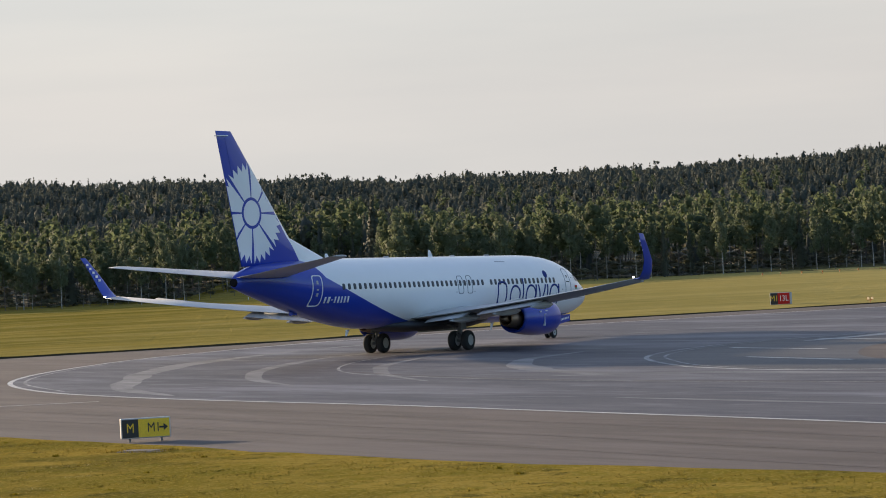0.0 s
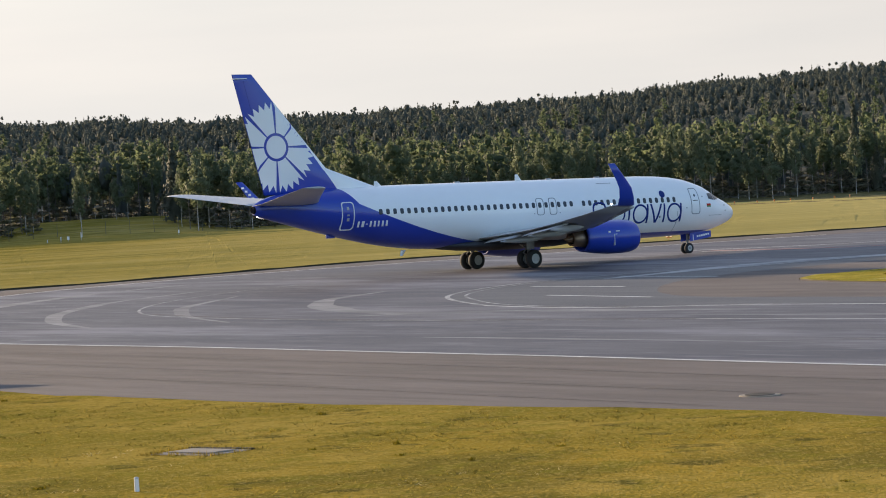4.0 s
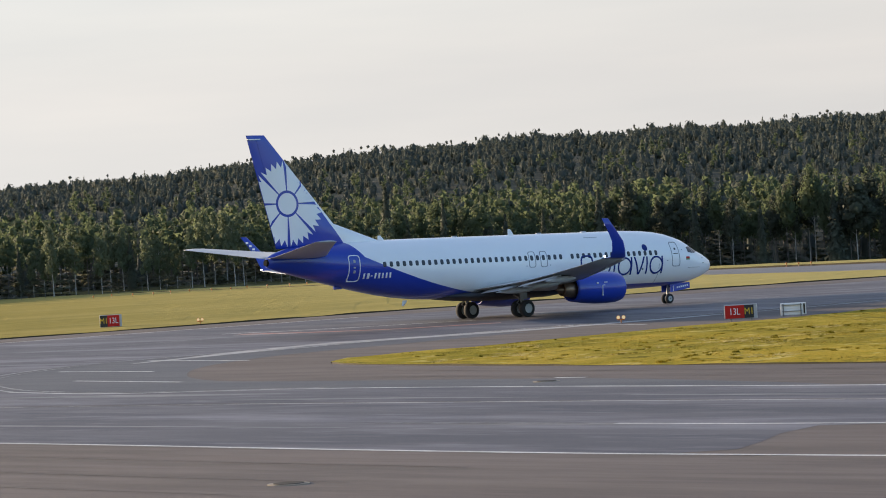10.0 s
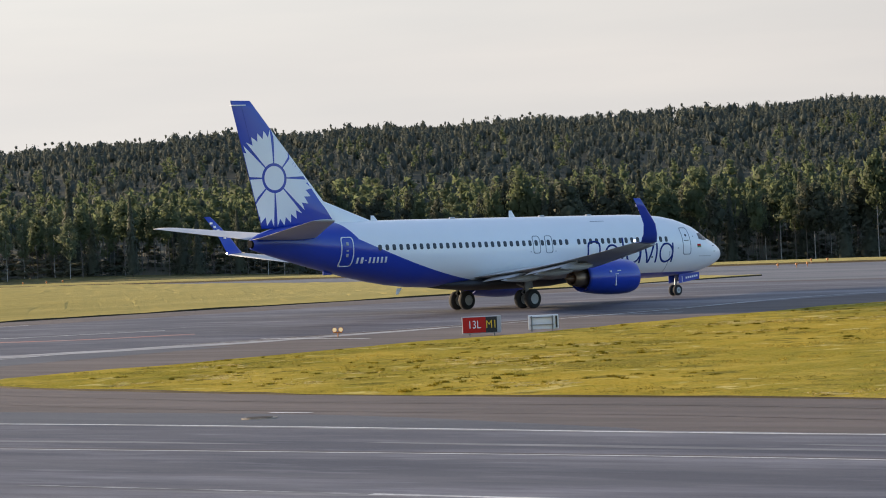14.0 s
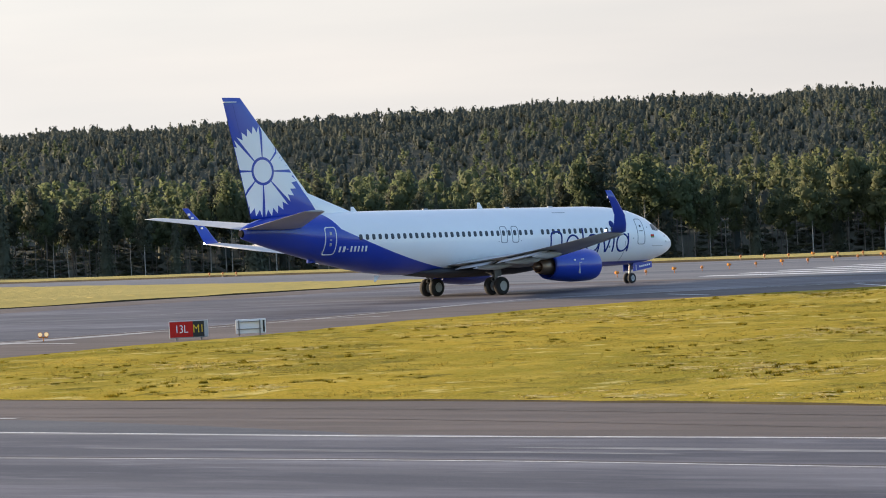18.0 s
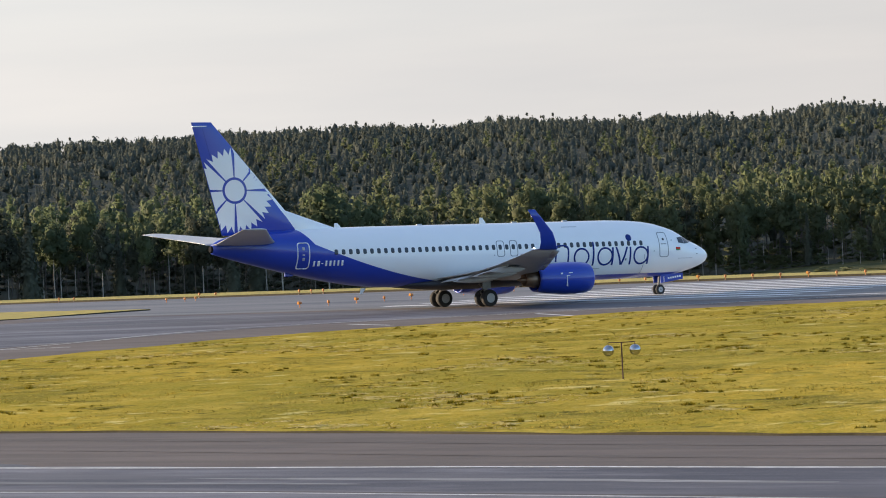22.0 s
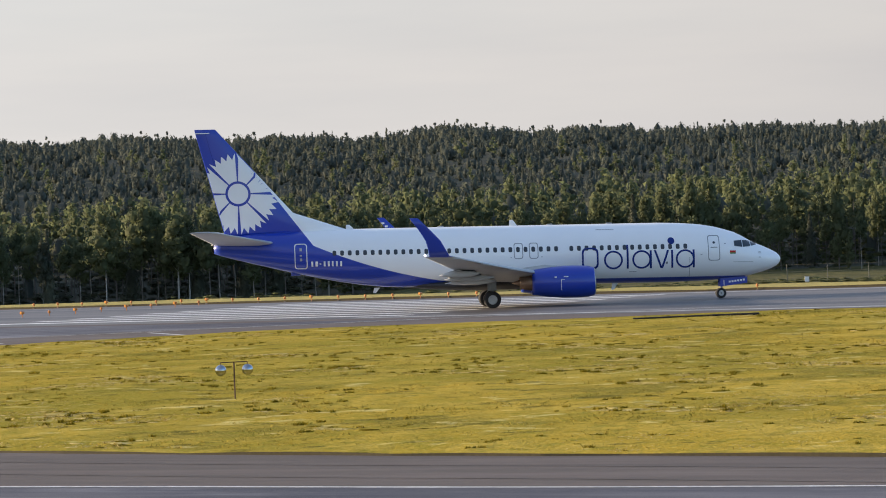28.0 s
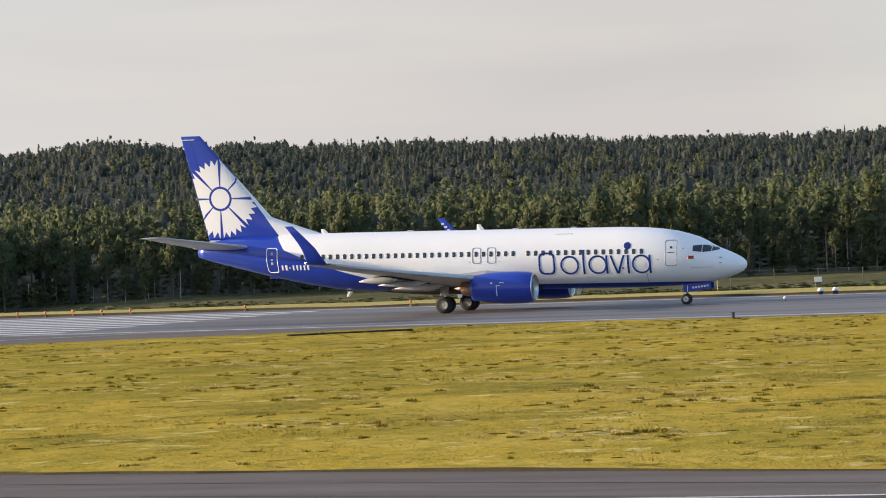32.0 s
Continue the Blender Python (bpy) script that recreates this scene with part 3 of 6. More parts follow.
left, right = [rw(166, s) for s in range(-300, 700, 20)], [rw(212, s) for s in range(-300, 700, 20)]
runway = part("runway", strip(left, right, 0.006, 4), M_RUNWAY, None)
tagged(runway, "dark asphalt runway with white threshold stripes", "runway", kind="structure")


def slab(name, near, far, mat, label, step=2.0, rows=36, top=0.06, rough=0.05, use_land=False):
    """A raised field of turf between two lines, with an uneven edge that stands above the pavement."""
    a, b = resample(near, step), resample(far, step)
    n = max(len(a), len(b))
    pick = lambda p, k: p[min(int(round(k * (len(p) - 1) / (n - 1))), len(p) - 1)]
    bm = bmesh.new()
    grid = []
    for k in range(n):
        p, q = pick(a, k), pick(b, k)
        col = []
        for j in range(rows + 1):
            v = p.lerp(q, j / rows)
            ragged = 0.25 * noise.noise((v.x * 0.9, v.y * 0.9, 3.1)) if j in (0, rows) else 0.0
            d = (q - p).normalized() * ragged
            z = top + rough * noise.noise((v.x * 0.25, v.y * 0.25, 0.7)) + 0.5 * rough * noise.noise((v.x, v.y, 2.7))
            if use_land:
                z += land(v.x, v.y)
            col.append(bm.verts.new((v.x + d.x, v.y + d.y, z)))
        lo0 = bm.verts.new((col[0].co.x, col[0].co.y, col[0].co.z - 0.3))
        lo1 = bm.verts.new((col[-1].co.x, col[-1].co.y, col[-1].co.z - 0.3))
        grid.append([lo0, *col, lo1])
    for p, q in zip(grid, grid[1:]):
        for j in range(len(p) - 1):
            bm.faces.new((p[j], p[j + 1], q[j + 1], q[j]))
    bm.normal_update()
    for f in bm.faces:
        f.material_index = 1 if abs(f.normal.z) < 0.5 else 0
    ob = part(name, bm, mat, None)
    ob.data.materials.append(M_SOD_SHADE)
    return tagged(ob, label, "grass", kind="structure")


ISLAND_NEAR = [(13.4, 120.4), (14.74, 114.84), (21.12, 99.9), (26.39, 90.14), (31.47, 81.17), (38.45, 65.74), (43.03, 56.77), (48.01, 45.82), (60.76, 17.93)]
ISLAND_FAR = [(13.4, 120.8), (15.8, 126.2), (22.8, 129.3), (33.2, 136.6), (39, 139.2), (47, 145.5), (56.5, 151), (62, 155), (74, 157.5), (87.5, 156), (97, 150.5), (105, 146), (113, 141), (123.5, 119), (139, 85)]
slab("grass_island", ISLAND_NEAR, ISLAND_FAR, M_GRASS, "sunlit yellow-green mown grass island between the taxiways")
VERGE = [(-73, 148), (-47.5, 110), (-26, 79), (-18.8, 69), (-13.2, 60.2), (-5.4, 50.5), (2, 42.6), (7, 34.3), (11.3, 28.5), (30, 0), (45, -25)]
slab("grass_verge", [(-160, 100), (-130, 60), (-110, 20), (-90, -30), (-70, -60), (-50, -80), (-30, -90), (0, -90), (20, -80), (40, -60)], VERGE, M_VERGE, "sunlit yellow-green mown grass beside the taxiway", 2.0, 26)
FAR_EDGE = [(-205, 146), (-125, 162), (-75, 175), (-46, 183.5), (-27.5, 190.5), (-8, 207), (8, 212.8), (22, 217), (39, 221.8), (57, 225.5), (72, 228), (86, 233)]
FAR_BACK = [(-430, 210), (-345, 330), (-255, 402), (-165, 446), (-95, 456), (-70, 458), (-63, 476), (-40, 479), (-33, 460), (-14, 460), (30, 442), (50, 402), (60, 350), (69, 300), (78, 262), (86, 234.5)]
slab("grass_field", FAR_EDGE, FAR_BACK, M_FIELD, "dry golden grass field behind the taxiway", 3.0, 24, 0.1, 0.08, True)
BEYOND = [rw(214, s) for s in (-420, -350, -280, -220, -180, -140, -110, -80, -40, 0, 60, 160)]
OUTER = [(x, y) for x, y in ((66, 452), (98, 446), (128, 438), (160, 428), (190, 415), (215, 402), (240, 388), (268, 370), (300, 345), (330, 310), (370, 260), (430, 180))]
slab("grass_strip", BEYOND, OUTER, M_STRIP, "rough green grass beyond the far edge of the runway", 3.0, 22, 0.1, 0.08, True)

slab("grass_edge", [rw(213.2, s) for s in (-420, -300, -180, -60, 60, 160)], [rw(224, s) for s in (-420, -300, -180, -60, 60, 160)], M_FIELD, "narrow strip of mown yellow grass along the runway edge", 4.0, 5, 0.17, 0.06)

# painted lines


def painted(name, line, width, mat, label, z=0.012):
    l, r = band_line(line, width)
    ob = part(name, strip(l, r, z), mat, None)
    return tagged(ob, label, "marking", kind="structure")


painted("taxi_edge_line", [(17.6, 40.9), (14.2, 45.6)] + NEAR_LINE[10:23], 0.28, M_LINE, "worn pale edge line round the taxiway bend")
painted("taxi_edge_line", NEAR_LINE[:5] + [(16.9, 57.0), (14.2, 61.0)], 0.24, M_LINE, "worn pale edge line of the straight taxiway")
painted("taxi_edge_line", [(14.2, 61.0), (11.6, 64.9), (8.4, 69.6)], 0.18, M_FAINT, "faded end of an edge line on the taxiway")
painted("taxi_edge_line", [(p[0] + 0.8, p[1] - 0.1) for p in NEAR_LINE[17:24]], 0.18, M_FAINT, "worn second edge line round the taxiway bend")
painted("taxi_inner_line", LANE_IN[:9], 0.25, M_LINE, "worn pale inner line of the taxiway")
painted("taxi_inner_line", LANE_IN[8:], 0.26, M_FAINT, "faded inner line round the taxiway bend")
painted("taxi_inner_line", [(p[0] + 0.9, p[1]) for p in LANE_IN[6:13]], 0.16, M_FAINT, "worn second inner line of the taxiway bend")
CENTRE = [(56, 8), (38, 37), (27.2, 56.1), (22.5, 64), (13.7, 76.6), (5.5, 88), (-4.5, 100.5), (-12, 112.5), (-18, 126), (-18.5, 141), (-14, 156), (-5, 167), (9, 174), (29, 181), (53, 187)]
painted("taxi_centre_line", CENTRE[:6], 0.15, M_LINE, "thin worn centre line of the taxiway")
painted("taxi_centre_line", CENTRE[5:], 0.16, M_FAINT, "thin worn centre line of the taxiway")
for k in range(9):
    off = 171.3 + k * 4.3
    painted("threshold_stripe", [rw(off, -141.5), rw(off, -126), rw(off, -108)], 1.5, M_STRIPE, "white runway threshold stripe", 0.014)

# ---- airliner ----


def bp(x, y, z):
    """A place on the body, which sits slightly nose-low."""
    return (x, y, z - PITCH * x)


airliner = thing("airliner", Matrix.Identity(4), "white twin-engine jet airliner with blue tail and belly, taxiing", "airplane")

# stations: x, top, bottom, half width
HULL = [(19.7, 2.95, 2.81, 0.06), (19.62, 3.12, 2.62, 0.24), (19.42, 3.31, 2.42, 0.44), (19.1, 3.49, 2.26, 0.65), (18.6, 3.73, 2.08, 0.91), (17.9, 4.02, 1.89, 1.16), (17.5, 4.24, 1.79, 1.29),
        (17.1, 4.48, 1.72, 1.4), (16.6, 4.73, 1.65, 1.52), (16.0, 4.92, 1.6, 1.63), (15.2, 5.14, 1.54, 1.73), (14.2, 5.3, 1.5, 1.81), (13, 5.4, 1.47, 1.86), (11.5, 5.45, 1.45, 1.88)]
HULL += [(x, 5.45, 1.45, 1.88) for x in (9, 6, 3, 0, -2, -4, -5.5)]
HULL += [(-7, 5.45, 1.52, 1.87), (-8.5, 5.44, 1.68, 1.83), (-10, 5.42, 1.92, 1.74), (-11.5, 5.4, 2.22, 1.6), (-13, 5.36, 2.56, 1.41), (-14.5, 5.3, 2.92, 1.17), (-16, 5.2, 3.3, 0.88), (-17, 5.05, 3.56, 0.65), (-17.8, 4.82, 3.78, 0.42), (-18.3, 4.55, 3.95, 0.25)]


def hull_at(x):
    for a, b in zip(HULL, HULL[1:]):
        if b[0] <= x <= a[0]:
            t = (a[0] - x) / (a[0] - b[0])
            return [a[i] + (b[i] - a[i]) * t for i in (1, 2, 3)]
    return HULL[-1][1:]


def hull_y(x, z, out=0.0):
    """The skin's half width at a height, in the body's frame."""
    top, bot, hw = hull_at(x)
    c, h = (top + bot) / 2, (top - bot) / 2
    return hw * math.sqrt(max(0.0, 1 - ((z - c) / h) ** 2)) + out


def hull_ring(x, n=48, grow=0.0):
    top, bot, hw = hull_at(x)
    c, h = (top + bot) / 2, (top - bot) / 2
    return [bp(x, (hw + grow) * math.sin(2 * math.pi * i / n), c + (h + grow) * math.cos(2 * math.pi * i / n)) for i in range(n)]


stations = sorted({s[0] for s in HULL} | {12 - 0.75 * k for k in range(40) if 12 - 0.75 * k > -18}, reverse=True)
fuselage = part("fuselage", loft([hull_ring(x) for x in stations]), M_PAINT, airliner, "white fuselage, blue from the tail along the belly", True)


def skin_patch(name, x0, x1, z0, z1, mat, parent, side=-1, out=0.012, corner=0.3, label="", hollow=0.0):
    """A rounded panel that lies on the fuselage skin; hollow leaves only a rim of that width."""
    cx, cz, hx, hz = (x0 + x1) / 2, (z0 + z1) / 2, (x1 - x0) / 2, (z1 - z0) / 2
    rad = corner * min(hx, hz) * 2 if corner < 0.5 else min(hx, hz)

    def outline(shrink):
        pts, ax, az = [], hx - shrink, hz - shrink
        r = max(rad - shrink, 0.01)
        for sx, sz, a0 in ((1, 1, 0), (-1, 1, 90), (-1, -1, 180), (1, -1, 270)):
            arc = 9 if corner > 0.49 else 3
            for k in range(arc + 1):
                a = radians(a0 + 90 * k / arc)
                pts.append((cx + sx * (ax - r) + r * math.cos(a), cz + sz * (az - r) + r * math.sin(a)))
        dense = []
        for p, q in zip(pts, pts[1:] + pts[:1]):
            cuts = max(1, min(12, int(math.dist(p, q) / 0.12))) if max(hx, hz) > 0.35 else 1
            dense += [(p[0] + (q[0] - p[0]) * c / cuts, p[1] + (q[1] - p[1]) * c / cuts) for c in range(cuts)]
        return dense

    place = lambda p, o: bp(p[0], side * hull_y(p[0], p[1], o), p[1])
    bm = bmesh.new()
    outer = [bm.verts.new(place(p, out)) for p in outline(0)]
    base = [bm.verts.new(place(p, -0.02)) for p in outline(0)]
    n = len(outer)
    for i in range(n):
        bm.faces.new((base[i], base[(i + 1) % n], outer[(i + 1) % n], outer[i]))
    if hollow:
        kx, kz = 1 - hollow / hx, 1 - hollow / hz
        shrunk = [(cx + (p[0] - cx) * kx, cz + (p[1] - cz) * kz) for p in outline(0)]
        inner = [bm.verts.new(place(p, out)) for p in shrunk]
        low = [bm.verts.new(place(p, -0.02)) for p in shrunk]
        for i in range(n):
            j = (i + 1) % n
            bm.faces.new((outer[i], outer[j], inner[j], inner[i]))
            bm.faces.new((inner[i], inner[j], low[j], low[i]))
    else:
        last = outer
        for s in (0.34, 0.67):
            ring = [bm.verts.new(place((cx + (p[0] - cx) * (1 - s), cz + (p[1] - cz) * (1 - s)), out)) for p in outline(0)]
            for i in range(n):
                bm.faces.new((last[i], last[(i + 1) % n], ring[(i + 1) % n], ring[i]))
            last = ring
        mid = bm.verts.new(place((cx, cz), out))
        for i in range(n):
            bm.faces.new((last[i], last[(i + 1) % n], mid))
    return part(name, bm, mat, parent, label, True)


for side in (-1, 1):
    k = 0
    x = -10.3
    while x < 13.3:
        if not (4.72 < x < 5.2):
            skin_patch("cabin_window", x - 0.125, x + 0.125, 3.68, 4.02, M_GLASS, fuselage, side, 0.012, 0.36)
        x += 0.5085
    for cx in (1.93, 2.95):
        skin_patch("overwing_exit", cx - 0.3, cx + 0.3, 3.22, 4.28, M_OUTLINE, fuselage, side, 0.012, 0.25, "grey outline of an emergency exit", 0.04)
    door = skin_patch("aft_door", -12.95, -12.1, 2.82, 4.52, M_WHITE, fuselage, side, 0.012, 0.2, "cabin door in a white outline", 0.06)
    for zz, hh in ((4.12, 0.1), (3.72, 0.05), (3.45, 0.09)):
        skin_patch("door_sign", -12.6, -12.45, zz - hh, zz + hh, M_LIGHT_GREY, door, side, 0.012, 0.1)
    fdoor = skin_patch("front_door", 14.62, 15.42, 2.85, 4.55, M_OUTLINE, fuselage, side, 0.012, 0.2, "cabin door in a grey outline", 0.045)
    skin_patch("door_window", 14.95, 15.12, 3.98, 4.14, M_GLASS, fdoor, side, 0.014, 0.45)
    skin_patch("door_handle", 14.8, 15.25, 3.72, 3.76, M_DARK, fdoor, side, 0.014, 0.3)
    # flag: two bars
    skin_patch("flag", 16.1, 16.5, 3.36, 3.5, M_RED, fuselage, side, 0.012, 0.05, "small red and green flag")
    skin_patch("flag", 16.1, 16.5, 3.28, 3.36, M_GREEN, fuselage, side, 0.012, 0.05)
    skin_patch("pitot_probe", 18.1, 18.25, 3.34, 3.37, M_DARK, fuselage, side, 0.05, 0.2)
    skin_patch("pitot_probe", 18.1, 18.25, 3.0, 3.03, M_DARK, fuselage, side, 0.05, 0.2)
    skin_patch("nose_placard", 16.3, 17.7, 2.72, 2.75, M_LIGHT_GREY, fuselage, side, 0.012, 0.1)
    # small plain bars aft
    for i, w in enumerate((0.12, 0.17, 0.12, 0.12, 0.13, 0.11, 0.12, 0.13)):
        x0 = -11.85 + i * 0.272
        skin_patch("paint_bar", x0, x0 + w, 2.98 if i != 2 else 3.12, 3.32 if i != 2 else 3.18, M_WHITE, fuselage, side, 0.012, 0.1)

# cockpit glazing
for side in (-1, 1):
    for k, (xa, xb, za0, za1, zb0, zb1) in enumerate(((16.42, 16.98, 3.80, 4.15, 3.72, 4.2), (17.02, 17.56, 3.72, 4.19, 3.76, 4.15), (17.6, 18.02, 3.78, 4.12, 3.86, 3.97))):
        bm = bmesh.new()
        g = []
        for i in range(5):
            t = i / 4
            x, lo, hi = xa + (xb - xa) * t, za0 + (zb0 - za0) * t, za1 + (zb1 - za1) * t
            g.append([bm.verts.new(bp(x, side * hull_y(x, min(lo + (hi - lo) * j / 4, hull_at(x)[0] - 0.02), 0.014), min(lo + (hi - lo) * j / 4, hull_at(x)[0] - 0.02))) for j in range(5)])
        for a, b in zip(g, g[1:]):
            for j in range(4):
                bm.faces.new((a[j], a[j + 1], b[j + 1], b[j]))
        part("cockpit_window", bm, M_GLASS, fuselage, "dark cockpit window pane", True)

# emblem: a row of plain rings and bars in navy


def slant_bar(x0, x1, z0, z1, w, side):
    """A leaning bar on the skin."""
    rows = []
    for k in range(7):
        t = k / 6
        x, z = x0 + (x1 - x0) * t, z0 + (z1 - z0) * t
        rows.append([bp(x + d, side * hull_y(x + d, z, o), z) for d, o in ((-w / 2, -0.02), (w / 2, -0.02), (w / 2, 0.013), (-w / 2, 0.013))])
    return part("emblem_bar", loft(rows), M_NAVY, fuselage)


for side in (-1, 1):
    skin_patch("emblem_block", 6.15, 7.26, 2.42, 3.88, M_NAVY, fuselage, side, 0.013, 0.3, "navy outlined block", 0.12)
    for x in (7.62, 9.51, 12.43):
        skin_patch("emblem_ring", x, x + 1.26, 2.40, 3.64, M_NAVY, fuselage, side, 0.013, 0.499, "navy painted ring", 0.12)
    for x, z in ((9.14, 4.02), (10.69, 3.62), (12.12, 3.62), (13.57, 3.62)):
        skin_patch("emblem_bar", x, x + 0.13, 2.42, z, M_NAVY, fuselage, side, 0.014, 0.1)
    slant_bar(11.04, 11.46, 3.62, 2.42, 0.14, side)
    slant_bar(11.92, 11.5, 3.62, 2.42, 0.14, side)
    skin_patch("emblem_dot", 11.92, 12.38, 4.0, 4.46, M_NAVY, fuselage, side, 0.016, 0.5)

# skin joints and small service panels
for side in (-1, 1):
    for x, z0, z1 in ((13.35, 1.75, 2.55), (13.35, 2.75, 3.1)):
        skin_patch("skin_joint", x, x + 0.025, z0, z1, M_OUTLINE, fuselage, side, 0.008, 0.4)
    for x, z, w, h in ((15.75, 3.95, 0.1, 0.06), (11.75, 2.7, 0.14, 0.14), (14.1, 3.25, 0.12, 0.05), (9.3, 2.2, 0.5, 0.03), (7.2, 5.05, 1.2, 0.03), (1.4, 3.3, 0.06, 0.06), (3.45, 3.3, 0.06, 0.06)):
        skin_patch("service_panel", x, x + w, z, z + h, M_OUTLINE, fuselage, side, 0.008, 0.2)

# blade aerials and beacons on the crown and belly
for x, h, c in ((1.75, 0.42, 0.5), (-9.2, 0.3, 0.35)):
    part("aerial", loft([[bp(x + a, b, 5.42) for a, b in ((0.3, 0), (0, 0.03), (-0.25, 0), (0, -0.03))], [bp(x - 0.12 + a * 0.5, b, 5.42 + h) for a, b in ((0.25, 0), (0, 0.015), (-0.2, 0), (0, -0.015))]]), M_WHITE, fuselage, "white blade aerial")
for x in (4.2, 8.2, -3.1):
    part("aerial", box(*(x - 0.2, x + 0.2, -0.08, 0.08, 5.44 - PITCH * x, 5.52 - PITCH * x), 0.03), M_LIGHT_GREY, fuselage)
for x, h in ((8.5, 0.45), (-7.5, 0.35)):
    part("belly_aerial", loft([[(x + a, b, 1.47 - PITCH * x) for a, b in ((0.2, 0), (0, 0.02), (-0.2, 0), (0, -0.02))], [(x - 0.2 + a * 0.5, b, 1.47 - h - PITCH * x) for a, b in ((0.2, 0), (0, 0.02), (-0.2, 0), (0, -0.02))]]), M_WHITE, fuselage)
part("tail_skid", box(-13.2, -12.6, -0.08, 0.08, 2.4 + 0.24, 2.62 + 0.24, 0.03), M_BLUE, fuselage)
part("exhaust_pipe", tube(bp(-18.1, 0, 4.24), bp(-18.42, 0, 4.26), 0.27, 0.2, 20), M_DARK, fuselage, "dark exhaust at the tail cone")

# wing-body fairing
rings = []
for x, w, lo in ((6.6, 0.4, 1.6), (5.6, 1.5, 1.36), (4, 2.05, 1.22), (1.5, 2.25, 1.17), (-1.5, 2.0, 1.17), (-3.2, 1.3, 1.25), (-4.6, 0.75, 1.36), (-5.4, 0.3, 1.45)):
    hi = 2.35 if x > -1 else 1.9
    rings.append([bp(x, w * math.sin(2 * math.pi * i / 24), (lo + hi) / 2 - (hi - lo) / 2 * math.cos(2 * math.pi * i / 24)) for i in range(24)])
part("belly_fairing", loft(rings), M_UNDERSHADE, fuselage, "belly fairing, coloured dark for the shade round the wheel wells", True)


def aerofoil(x_le, chord, thick, n=9):
    """Upper side from the tail to the nose, then the lower side back: (x, height) pairs."""
    up, lo = [], []
    for i in range(n + 1):
        t = 0.5 - 0.5 * math.cos(math.pi * i / n)
        y = 5 * thick * (0.2969 * math.sqrt(t) - 0.126 * t - 0.3516 * t * t + 0.2843 * t ** 3 - 0.1015 * t ** 4)
        up.append((x_le - chord * t, chord * y * 1.1))
        lo.append((x_le - chord * t, -chord * y * 0.8))
    return up[::-1] + lo[1:-1]


def wing_z(y, side=-1):
    return 1.98 + 0.098 * (y - 1.88) + (0.0013 if side < 0 else 0.0037) * max(y - 6, 0) ** 2


WING = [(1.2, 5.6, 8.3, 0.12), (1.9, 4.9, 7.5, 0.125), (3.6, 3.7, 5.9, 0.12), (5.6, 2.62, 4.75, 0.115), (9, 0.82, 3.7, 0.11), (13, -1.3, 2.65, 0.1), (16.6, -3.2, 1.75, 0.1)]
